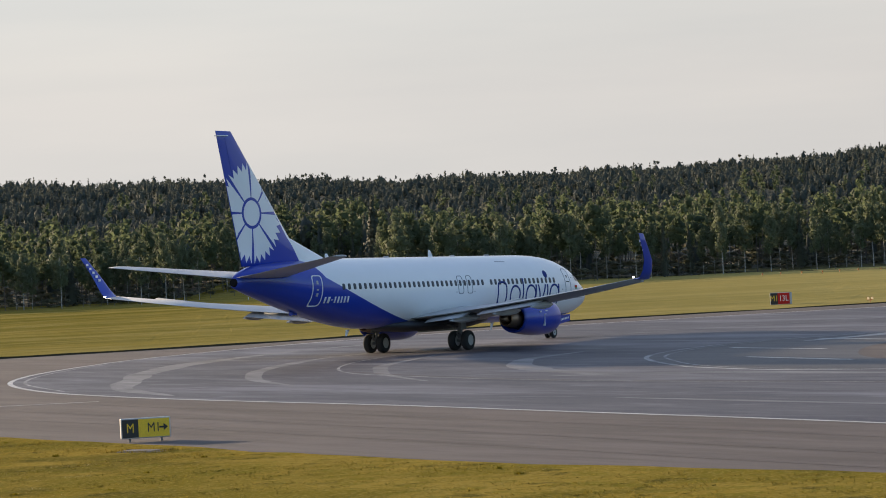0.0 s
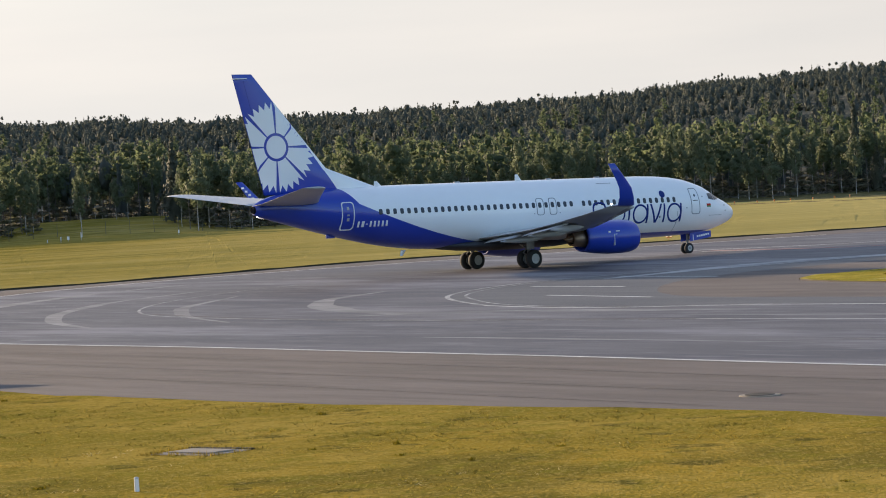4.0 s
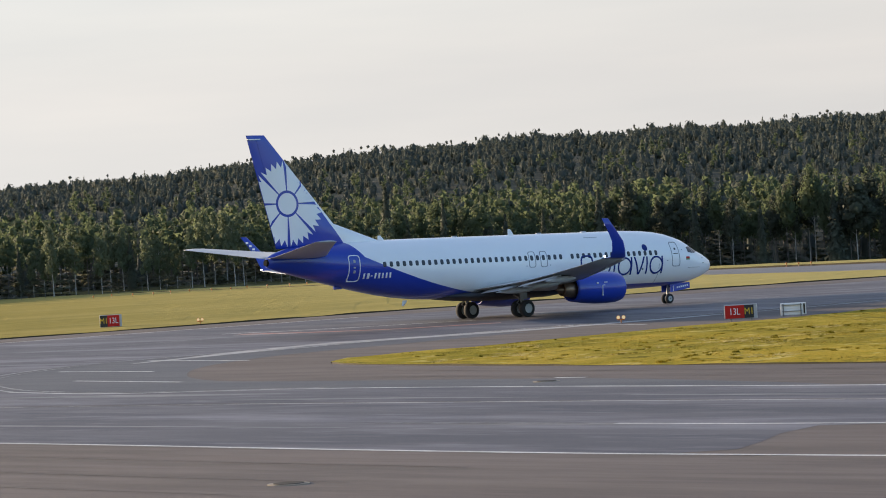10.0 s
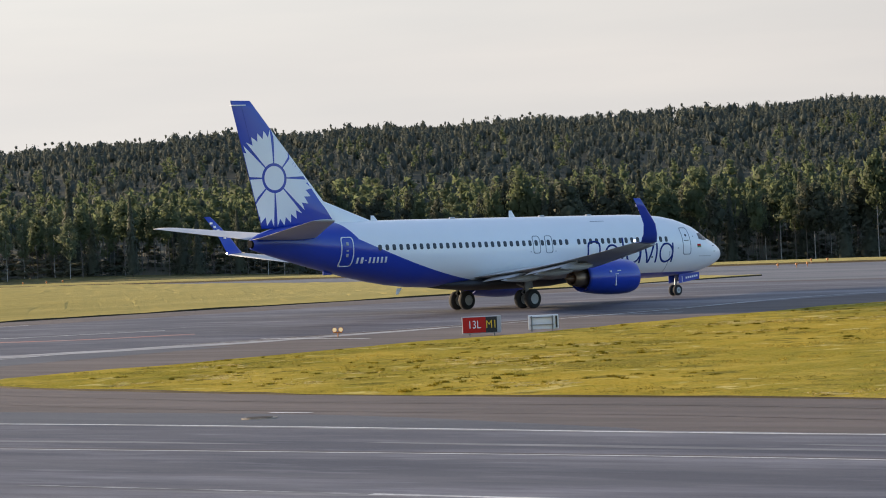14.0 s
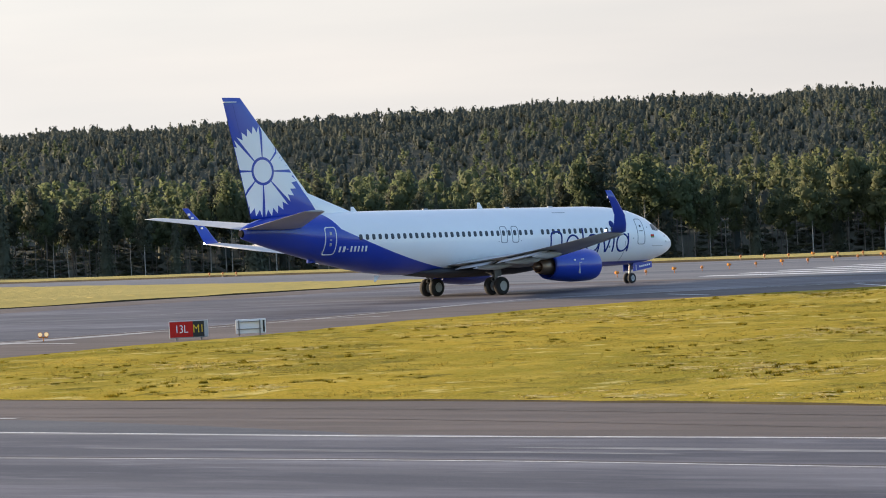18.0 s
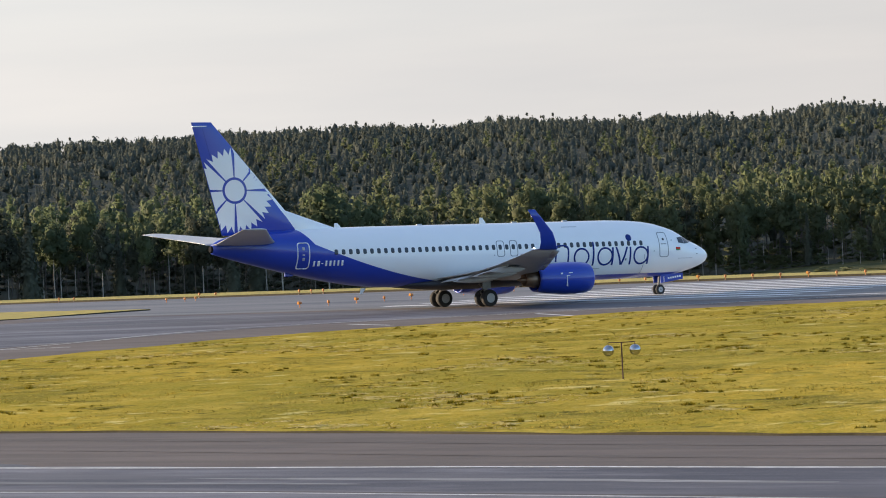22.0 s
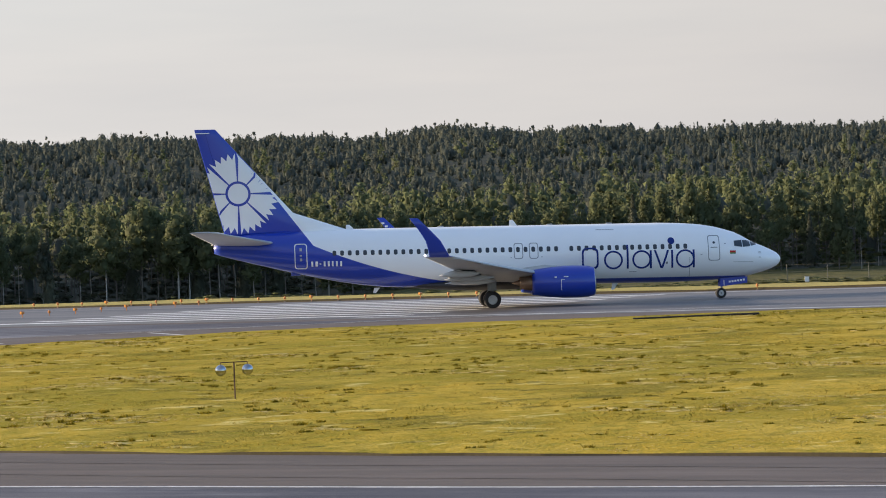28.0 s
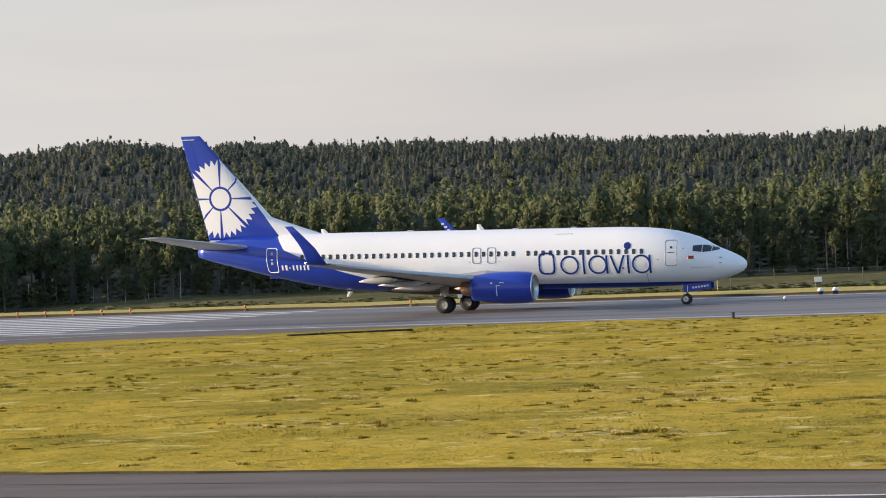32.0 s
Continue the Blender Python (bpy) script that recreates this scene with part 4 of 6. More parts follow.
for side in (-1, 1):
    tip_y, tip_x = (0.0, 0.0) if side < 0 else (1.2, -1.0)      # the far wing reaches a little further out and aft
    out = lambda y: max(y - 6, 0) / 10.6
    rings = [[bp(px + tip_x * out(y), side * (y + tip_y * out(y)), wing_z(y, side) + pz) for px, pz in aerofoil(le, ch, th)] for y, le, ch, th in WING]
    wing = part("wing", loft(rings), M_WING, airliner, "swept grey wing", True)
    wl_rings = []
    for t in (0, 0.12, 0.25, 0.4, 0.6, 0.8, 1.0):
        bend = min(t / 0.4, 1)
        ang = radians(76) * (bend ** 0.9)
        yy = 16.6 + 0.62 * math.sin(min(bend, 1) * radians(80)) + 0.42 * t
        zz = wing_z(16.6, side) + 0.42 * (1 - math.cos(bend * radians(80))) + 2.35 * max(t - 0.12, 0)
        ch = 1.72 - 1.2 * t ** 0.45
        le = -3.22 - 2.1 * t ** 1.15
        wl_rings.append([bp(px + tip_x, side * (yy + tip_y - math.sin(ang) * pz), zz + math.cos(ang) * pz) for px, pz in aerofoil(le, ch, 0.09)])
    winglet = part("winglet", loft(wl_rings), M_BLUE, wing, "blue upswept winglet", True)
    for k in range(5):
        t0 = 0.42 + k * 0.1
        yy, zz, le = 16.6 + tip_y + 0.61 + 0.42 * t0, wing_z(16.6, side) + 0.35 + 2.35 * (t0 - 0.12), tip_x - 3.22 - 2.1 * t0 ** 1.15
        part("winglet_bar", box(le - 0.62, le - 0.42, *sorted((side * (yy - 0.09), side * (yy - 0.06))), zz + PITCH * 4, zz + 0.13 + PITCH * 4), M_WHITE, winglet)
    part("position_light", box(tip_x - 3.6, tip_x - 3.42, *sorted((side * (16.72 + tip_y), side * (16.86 + tip_y))), wing_z(16.7, side) + 0.02 + PITCH * 3.5, wing_z(16.7, side) + 0.13 + PITCH * 3.5, 0.04), M_LAMP, wing, "lit position lamp")
    part("position_light", box(tip_x - 4.96, tip_x - 4.86, *sorted((side * (16.63 + tip_y), side * (16.73 + tip_y))), wing_z(16.6, side) + 0.06 + PITCH * 4.9, wing_z(16.6, side) + 0.16 + PITCH * 4.9, 0.035), M_STROBE, wing, "lit position lamp")
    # flaps, slightly lowered, and slats
    for y0, y1 in ((2.3, 4.4), (5.5, 9.6)):
        rr = []
        for y in (y0, (y0 + y1) / 2, y1):
            le, ch = np.interp(y, [w[0] for w in WING], [w[1] for w in WING]), np.interp(y, [w[0] for w in WING], [w[2] for w in WING])
            te = le - ch
            rr.append([bp(te + 0.75 + px * 0.98, side * y, wing_z(y, side) - 0.10 + pz + px * 0.2) for px, pz in aerofoil(0, 1.35, 0.12, 6)])
        part("flap", loft(rr), M_WING, wing, "lowered trailing flap", True)
        # solid dark strip in place of the shaded gap
        cove = []
        for y in (y0 + 0.05, y1 - 0.05):
            te = np.interp(y, [w[0] for w in WING], [w[1] - w[2] for w in WING])
            cove.append([bp(te + px, side * y, wing_z(y, side) + pz) for px, pz in ((1.5, -0.22), (0.7, -0.16), (0.7, -0.13), (1.5, -0.16))])
        part("flap_shade_strip", loft(cove), M_UNDERSHADE, wing, "dark strip for the shade ahead of the flap")
    for y0, y1 in ((5.9, 9.2), (9.4, 12.8), (13.0, 16.2)):
        rr = []
        for y in (y0, y1):
            le = np.interp(y, [w[0] for w in WING], [w[1] for w in WING])
            rr.append([bp(le + 0.22 + px, side * y, wing_z(y, side) - 0.07 + pz) for px, pz in aerofoil(0, 0.5, 0.2, 5)])
        part("slat", loft(rr), M_LIGHT_GREY, wing, "pale leading-edge slat", True)
    for y, ln in ((4.0, 3.4), (6.9, 3.2), (9.6, 2.6)):
        te = np.interp(y, [w[0] for w in WING], [w[1] - w[2] for w in WING])
        rr = []
        for t, r in ((0, 0.03), (0.15, 0.13), (0.4, 0.17), (0.65, 0.14), (0.85, 0.075), (1, 0.01)):
            x = te + ln * 0.72 - ln * t
            rr.append([bp(x, side * y + r * 0.75 * math.sin(2 * math.pi * i / 12), wing_z(y, side) - 0.34 - 0.12 * t * ln / 3 + r * 1.25 * math.cos(2 * math.pi * i / 12)) for i in range(12)])
        part("flap_fairing", loft(rr), M_WING, wing, "canoe-shaped flap track fairing", True)

    # engine
    ey, ez = side * 4.83, 1.58 + PITCH * 4.5
    nac = [(6.62, 0.8, 0.79), (6.68, 0.88, 0.87), (6.6, 0.96, 0.95), (6.25, 1.06, 1.04), (5.6, 1.12, 1.08), (4.6, 1.12, 1.08), (3.6, 1.04, 1.0), (2.7, 0.9, 0.88), (2.5, 0.86, 0.84), (2.5, 0.78, 0.76), (3.4, 0.72, 0.7)]

    def nring(x, rw_, rz, n=36):
        return [bp(x, ey + rw_ * math.sin(2 * math.pi * i / n), ez + rz * math.cos(2 * math.pi * i / n) * (1 if math.cos(2 * math.pi * i / n) > 0 else 0.95)) for i in range(n)]

    inner = [(5.6, 0.74, 0.74), (6.3, 0.77, 0.76)]
    engine = part("engine", loft([nring(*q) for q in nac[2:]], cap=False), M_BLUE, airliner, "blue engine nacelle under the wing", True)
    part("inlet_lip", loft([nring(*q) for q in inner + nac[:3]], cap=False), M_BARE, engine, "bare metal inlet lip", True)
    part("fan", loft([nring(5.62, 0.74, 0.74), nring(5.6, 0.2, 0.2), nring(6.0, 0.02, 0.02)]), M_DARK, engine, "dark fan face", True)
    part("core_cowl", loft([nring(3.4, 0.6, 0.6), nring(2.5, 0.56, 0.56), nring(1.75, 0.44, 0.44), nring(1.72, 0.38, 0.38), nring(2.2, 0.36, 0.36)], cap=False), M_HOT, engine, "bronze-tinted hot core cowl", True)
    part("exhaust_plug", loft([nring(2.3, 0.36, 0.36), nring(1.7, 0.2, 0.2), nring(1.2, 0.03, 0.03)]), M_HOT, engine, "", True)
    part("pylon", loft([[bp(5.2, ey + w, ez + h) for w, h in ((-0.05, 0.95), (0.05, 0.95), (0.05, 1.0), (-0.05, 1.0))], [bp(3.4, ey + w, ez + h) for w, h in ((-0.2, 0.7), (0.2, 0.7), (0.16, 1.16), (-0.16, 1.16))], [bp(1.6, ey + w, ez + h) for w, h in ((-0.16, 0.42), (0.16, 0.42), (0.14, 0.95), (-0.14, 0.95))], [bp(0.0, ey + w, ez + h) for w, h in ((-0.04, 0.55), (0.04, 0.55), (0.04, 0.75), (-0.04, 0.75))]]), M_WING, engine)
    yy = ey - 1.09 if side < 0 else ey + 1.09
    for x0, x1, z0, z1 in ((4.55, 4.85, 0.34, 0.4), (3.95, 4.08, 0.3, 0.4), (4.36, 4.39, -0.5, 0.2), (4.36, 4.6, 0.17, 0.2)):
        part("nacelle_stencil", box(x0, x1, *sorted((ey + side * 1.0, ey + side * (1.12 * math.sqrt(max(0, 1 - ((z0 + z1) / 2 / 1.1) ** 2)) + 0.012))), ez + z0 - PITCH * 4.4, ez + z1 - PITCH * 4.4), M_WHITE, engine)

    # tailplane
    rings = [[bp(px, side * y, z + pz) for px, pz in aerofoil(le, ch, 0.09)] for y, le, ch, z in ((0.3, -13.9, 4.6, 4.52), (1.0, -14.3, 4.1, 4.6), (4.0, -16.2, 2.85, 4.97), (6.9, -17.95, 1.7, 5.33), (7.17, -18.35, 1.35, 5.36))]
    part("tailplane", loft(rings), M_WING, airliner, "pale grey tailplane", True)

# fin
def fin_half(x, z):
    le = -17.9 + (12.24 - z) * 0.88 if z > 6.6 else -12.93 + (6.6 - z) * 3.0
    te = -17.55 - (z - 5.2) * 0.25
    t = min(max((le - x) / max(le - te, 0.1), 0), 1)
    ch = min(le - te, 5.6)
    return 5 * 0.095 * ch * (0.2969 * math.sqrt(t) - 0.126 * t - 0.3516 * t * t + 0.2843 * t ** 3 - 0.1015 * t ** 4)


rings = []
for z in (5.1, 5.4, 5.7, 6.1, 6.6, 7.4, 8.4, 9.6, 10.8, 11.8, 12.2, 12.26):
    le = -17.9 + (12.24 - z) * 0.88 if z > 6.6 else -12.93 + (6.6 - z) * 3.0
    te = -17.55 - (z - 5.2) * 0.25
    ring = []
    for s in (1, -1):
        for i in range(15 if s > 0 else 13):
            k = i if s > 0 else 13 - i
            t = 0.5 - 0.5 * math.cos(math.pi * k / 14)
            x = le + (te - le) * t
            ring.append(bp(x, s * fin_half(x, z) * (0.5 if z > 12.23 else 1), z))
    rings.append(ring)
fin = part("fin", loft(rings), M_PAINT, airliner, "tall blue fin with a white flower emblem", True)
for s in (-1, 1):
    part("fin_tip_strip", box(-19.25, -18.3, *sorted((s * 0.02, s * 0.11)), 11.98 + 0.36, 12.03 + 0.36), M_WHITE, fin)
    part("rudder_hinge", loft([[bp(-16.9 - 0.25 * (z - 5.2) + d, s * (fin_half(-16.9 - 0.25 * (z - 5.2), z) + 0.006), z) for z in (5.5, 8, 11.9)] for d in (0, 0.02)], cap=False, closed=False), M_NAVY, fin)


def on_fin(x, z, s, out=0.014):
    return bp(x, s * (fin_half(x, z) + out), z)


def petal(a0, a1, r0, r1, s, teeth):
    """One white petal of the emblem with a toothed rim, laid on the fin's side."""
    bm = bmesh.new()
    n = teeth * 4
    rows = []
    for i in range(n + 1):
        a = radians(a0 + (a1 - a0) * i / n)
        rim = r1 * (1.0 - 0.16 * abs(((i / 4 + 0.5) % 1) - 0.5) * 2)
        col = []
        for j in range(6):
            r = r0 + (rim - r0) * j / 5
            x, z = FLOWER[0] + r * math.cos(a), FLOWER[1] + r * math.sin(a)
            le = -17.9 + (12.24 - z) * 0.88 if z > 6.6 else -12.93 + (6.6 - z) * 3.0
            te = -17.55 - (z - 5.2) * 0.25
            x = min(max(x, te + 0.03), le - 0.06)
            col.append(bm.verts.new(on_fin(x, z, s)))
        rows.append(col)
    for p, q in zip(rows, rows[1:]):
        for j in range(5):
            bm.faces.new((p[j], p[j + 1], q[j + 1], q[j]))
    return part("emblem_petal", bm, M_WHITE, fin)


FLOWER = (-16.55, 7.93)
for s in (-1, 1):
    for k in range(8):
        petal(45 * k + 2.6, 45 * k + 42.4, 0.84, 2.72, s, 4)
    bm = bmesh.new()
    mid = bm.verts.new(on_fin(*FLOWER, s, 0.016))
    rim = [bm.verts.new(on_fin(FLOWER[0] + 0.68 * math.cos(2 * math.pi * i / 32), FLOWER[1] + 0.68 * math.sin(2 * math.pi * i / 32), s, 0.016)) for i in range(32)]
    for i in range(32):
        bm.faces.new((mid, rim[i], rim[(i + 1) % 32]))
    part("emblem_centre", bm, M_WHITE, fin)

# landing gear


def gear_wheel(name, parent, y, x, r, w, label):
    tyre = part(name, wheel_profile([(r * 0.55, -w / 2), (r * 0.86, -w / 2), (r * 0.96, -w * 0.38), (r, -w * 0.15), (r, w * 0.15), (r * 0.96, w * 0.38), (r * 0.86, w / 2), (r * 0.55, w / 2), (r * 0.55, -w / 2)], y, (0, 0), 28, False), M_TYRE, parent, label, True)
    tyre.matrix_basis = Matrix.Translation((x, 0, r))
    part("rim", wheel_profile([(r * 0.2, -w * 0.42), (r * 0.44, -w * 0.36), (r * 0.555, -w * 0.47), (r * 0.555, w * 0.47), (r * 0.44, w * 0.36), (r * 0.2, w * 0.42)], y, (0, 0)), M_HUB, tyre, "grey wheel hub", True)
    return tyre


MAIN_R, NOSE_R = 0.565, 0.345
main_wheels, nose_wheels = [], []
for side in (-1, 1):
    gear = part("main_gear", tube((0, side * 2.86, MAIN_R), (0.05, side * 2.75, 2.0), 0.11, 0.14, 14), M_STRUT, airliner, "main landing gear strut")
    part("axle", tube((0, side * 2.3, MAIN_R), (0, side * 3.4, MAIN_R), 0.09), M_STRUT, gear)
    part("side_brace", tube((0, side * 2.8, 1.2), (0.1, side * 1.3, 1.7), 0.06), M_STRUT, gear)
    part("torque_link", loft([[(-0.1, side * 2.86 - 0.12, 0.7), (-0.1, side * 2.86 + 0.12, 0.7), (-0.14, side * 2.86 + 0.12, 0.7), (-0.14, side * 2.86 - 0.12, 0.7)], [(-0.42, side * 2.86 - 0.05, 0.98), (-0.42, side * 2.86 + 0.05, 0.98), (-0.46, side * 2.86 + 0.05, 0.98), (-0.46, side * 2.86 - 0.05, 0.98)], [(-0.1, side * 2.86 - 0.1, 1.3), (-0.1, side * 2.86 + 0.1, 1.3), (-0.14, side * 2.86 + 0.1, 1.3), (-0.14, side * 2.86 - 0.1, 1.3)]]), M_STRUT, gear)
    # door takes the dark strut grey in place of the shade on it
    part("gear_door", box(-0.3, 0.3, *sorted((side * 3.0, side * 3.05)), 1.16, 1.95, 0.02), M_STRUT, gear, "gear door, grey darkened for the shade under the wing")
    for y in (2.43, 3.29):
        main_wheels.append(gear_wheel("main_wheel", airliner, side * y, 0.0, MAIN_R, 0.4, "black main wheel tyre"))
nose_gear = part("nose_gear", tube((15.6, 0, NOSE_R), (15.75, 0, 1.5), 0.07, 0.1, 12), M_STRUT, airliner, "nose landing gear strut")
part("axle", tube((15.6, -0.3, NOSE_R), (15.6, 0.3, NOSE_R), 0.06), M_STRUT, nose_gear)
part("drag_brace", tube((15.68, 0, 0.9), (16.6, 0, 1.5), 0.05), M_STRUT, nose_gear)
part("taxi_light", tube((15.75, 0, 1.05), (15.83, 0, 1.05), 0.1), M_BARE, nose_gear)
for side in (-1, 1):
    ndoor = part("nose_gear_door", loft([[(15.5, side * 0.42, 0.78), (15.5, side * 0.46, 0.78), (15.5, side * 0.46, 1.35), (15.5, side * 0.42, 1.35)], [(17.35, side * 0.42, 0.98), (17.35, side * 0.46, 0.98), (17.35, side * 0.46, 1.4), (17.35, side * 0.42, 1.4)]]), M_BLUE, nose_gear, "blue nose gear door")
    part("door_stripe", box(15.75, 15.8, *sorted((side * 0.455, side * 0.468)), 0.84, 1.22), M_WHITE, ndoor)
    for i in range(6):
        part("paint_bar", box(16.1 + i * 0.19, 16.23 + i * 0.19, *sorted((side * 0.455, side * 0.468)), 1.03 + i * 0.02, 1.15 + i * 0.02), M_WHITE, ndoor)
    nose_wheels.append(gear_wheel("nose_wheel", airliner, side * 0.2, 15.6, NOSE_R, 0.2, "black nose wheel tyre"))

# ---- airfield furniture ----


def face_camera(x, y):
    return math.degrees(math.atan2(y, x)) - 90 + 0.0


def words(text, size, mat, parent, x, z, y=-0.012, stretch=0.8):
    cu = bpy.data.curves.new("lettering", "FONT")
    cu.body, cu.size, cu.align_x, cu.align_y, cu.extrude = text, size, "CENTER", "CENTER", 0.004
    ob = new("lettering", cu)
    dg = bpy.context.evaluated_depsgraph_get()
    me = bpy.data.meshes.new_from_object(ob.evaluated_get(dg))
    bpy.data.objects.remove(ob)
    me.materials.clear()
    me.materials.append(mat)
    t = new("lettering", me)
    t.parent = parent
    t.matrix_basis = pose(x, y, z, 90, 0, 0) @ Matrix.Diagonal((stretch, 1, 1, 1))
    return t


def guidance_sign(x, y, turn, width, panels, label, height=0.72, depth=0.28, legs=2):
    """A lit cabinet sign on short legs; panels are (x0, x1, material, text, text material)."""
    s = thing("airfield_sign", pose(x, y, 0.0, 0, 0, turn), label, "sign", "airfield signs")
    part("cabinet", box(-width / 2, width / 2, 0, depth, 0.12, 0.12 + height, 0.025), M_LIGHT_GREY, s, "pale grey sign cabinet")
    for x0, x1, mat, text, tm in panels:
        p = part("panel", box(x0, x1, -0.014, 0.01, 0.155, 0.085 + height, 0.004), mat, s)
        if text:
            words(text, height * 0.66, tm, p, (x0 + x1) / 2, 0.12 + height / 2, -0.02)
    for k in range(legs):
        part("leg", tube((-width * 0.32 + k * width * 0.64 / max(legs - 1, 1), depth / 2, -0.02), (-width * 0.32 + k * width * 0.64 / max(legs - 1, 1), depth / 2, 0.14), 0.04), M_STRUT, s)
    return s


a13 = face_camera(38.5, 141.7) - 4
guidance_sign(38.55, 141.7, a13, 1.78, ((-0.85, 0.2, M_RED, "13L", M_WHITE), (0.2, 0.72, M_BLACK, "M1", M_YELLOW)), "red and black taxiway sign reading 13L M1, on the grass edge", 0.78)
guidance_sign(8.7, 223.0, face_camera(14, 253) - 2, 1.72, ((-0.82, -0.25, M_BLACK, "M1", M_YELLOW), (-0.25, 0.68, M_RED, "13L", M_WHITE)), "red and black taxiway sign reading M1 13L, at the field edge", 0.95)
ys = guidance_sign(-20.2, 72.9, 15, 1.62, ((-0.77, -0.24, M_BLACK, "M", M_YELLOW), (-0.24, 0.77, M_YELLOW, "M1", M_BLACK)), "yellow and black taxiway sign with an arrow, beside the verge", 0.66)
part("arrow", box(0.44, 0.60, -0.024, -0.012, 0.43, 0.49), M_BLACK, ys)
part("arrow", loft([[(0.58, -0.024, 0.34), (0.58, -0.012, 0.34), (0.58, -0.012, 0.58), (0.58, -0.024, 0.58)], [(0.72, -0.024, 0.455), (0.72, -0.012, 0.455), (0.72, -0.012, 0.465), (0.72, -0.024, 0.465)]]), M_BLACK, ys)

back = thing("airfield_sign", pose(41.4, 141.4, 0.05, 0, 0, face_camera(41.4, 141) - 8), "white back of a sign cabinet on two legs in the grass", "sign", "airfield signs")
part("cabinet", box(-0.69, 0.69, 0.06, 0.34, 0.10, 0.76, 0.025), M_WHITE, back, "white sign cabinet")
for x0, x1, z0, z1 in ((-0.55, -0.5, 0.0, 0.72), (0.42, 0.47, 0.0, 0.72), (-0.6, 0.5, 0.3, 0.33), (-0.6, 0.5, 0.64, 0.67)):
    part("bracket", box(x0, x1, -0.02, 0.07, z0, z1), M_STRUT, back)
part("end_panel", box(0.58, 0.67, 0.045, 0.06, 0.16, 0.70), M_BLACK, back)


def twin_light(x, y, z, turn, label, size=1.0):
    """A yellow guard light: two lamps on one post."""
    s = thing("guard_light", pose(x, y, z, 0, 0, turn), label, "light", "guard lights")
    part("post", tube((0, 0, -0.05), (0, 0, 0.22 * size), 0.03), M_ORANGE, s)
    part("base_plate", box(-0.12, 0.12, -0.1, 0.1, -0.02, 0.03, 0.01), M_STRUT, s)
    part("bracket", box(-0.22 * size, 0.22 * size, -0.04, 0.04, 0.2 * size, 0.26 * size, 0.01), M_ORANGE, s)
    for dx in (-0.15, 0.15):
        h = part("housing", tube((dx * size, -0.1, 0.36 * size), (dx * size, 0.14, 0.36 * size), 0.12 * size, 0.10 * size, 14), M_ORANGE, s)
        part("lens", tube((dx * size, -0.12, 0.36 * size), (dx * size, -0.1, 0.36 * size), 0.09 * size, 0.1 * size, 14), M_LAMP, h, "lit lens")
    return s


twin_light(33.9, 151.1, 0.0, face_camera(34, 151), "small yellow twin guard light on the asphalt")
twin_light(15.1, 215.8, 0.05, face_camera(20, 246), "lit yellow twin guard light at the field edge")

# polished balls on a T-shaped post
balls = thing("ball_marker", pose(49.95, 91.5, 0.05, 0, 0, face_camera(50.8, 93.4)), "rusty T-shaped post carrying two polished metal balls", "marker")
part("post", tube((0, 0, -0.05), (0, 0, 1.2), 0.024), M_RUST, balls)
part("crossbar", tube((-0.44, 0, 1.19), (0.44, 0, 1.19), 0.016), M_RUST, balls)
for dx in (-0.435, 0.435):
    bm = bmesh.new()
    bmesh.ops.create_uvsphere(bm, u_segments=28, v_segments=18, radius=0.185, matrix=Matrix.Translation((dx, 0, 0.93)))
    part("ball", bm, M_MIRROR, balls, "polished metal ball", True)
    part("hanger", tube((dx, 0, 1.1), (dx, 0, 1.19), 0.012), M_RUST, balls)

# orange edge and threshold lights
lamp_a = thing("edge_light", pose(*rw(174.2, -152), 0.0, 0, 0, 118), "orange elevated light with an amber lens on the threshold", "light", "threshold lights")
part("stem", tube((0, 0, -0.02), (0, 0, 0.3), 0.03), M_ORANGE, lamp_a)
part("base_plate", box(-0.1, 0.1, -0.1, 0.1, -0.01, 0.02), M_STRUT, lamp_a)
part("head", tube((0, -0.16, 0.36), (0, 0.16, 0.36), 0.09, 0.12, 14), M_ORANGE, lamp_a)
part("lens", tube((0, 0.16, 0.36), (0, 0.19, 0.36), 0.1, 0.08, 14), M_AMBER, lamp_a, "amber lens")
lamp_b = thing("edge_light", pose(*rw(177.4, -152), 0.0), "small orange elevated light on a stem", "light", "edge lights")
part("stem", tube((0, 0, -0.02), (0, 0, 0.22), 0.025), M_ORANGE, lamp_b)
part("base_plate", box(-0.08, 0.08, -0.08, 0.08, -0.01, 0.02), M_STRUT, lamp_b)
part("head", loft([[(0.085 * k * math.cos(2 * math.pi * i / 12), 0.085 * k * math.sin(2 * math.pi * i / 12), z) for i in range(12)] for k, z in ((0.8, 0.2), (1.2, 0.24), (1.2, 0.34), (0.7, 0.42))]), M_ORANGE, lamp_b)
for k in range(2, 12):
    copy_thing(lamp_a if k % 2 == 0 else lamp_b, pose(*rw(174.2 + 3.2 * k, -152), 0.0, 0, 0, 118))
for k in range(18):
    s = -172 + 2.58 * k
    copy_thing(lamp_a if k % 4 == 3 else lamp_b, pose(*rw(213.2, s), 0.05, 0, 0, 118))
for s in (-186, -184.6, -183.2, -196, -198, -214, -216, -236, -238, -240, -118, -104, -62, -20):
    copy_thing(lamp_b, pose(*rw(213.2, s), 0.05))
for off, s in ((200.4, -190), (200.8, -188.2), (202.8, -188.8)):
    copy_thing(lamp_b, pose(*rw(off, s), 0.0))
for k in range(16):
    copy_thing(lamp_b, pose(16 + 2.6 * k, 400 + 3 * math.sin(k * 1.7), 0.14))

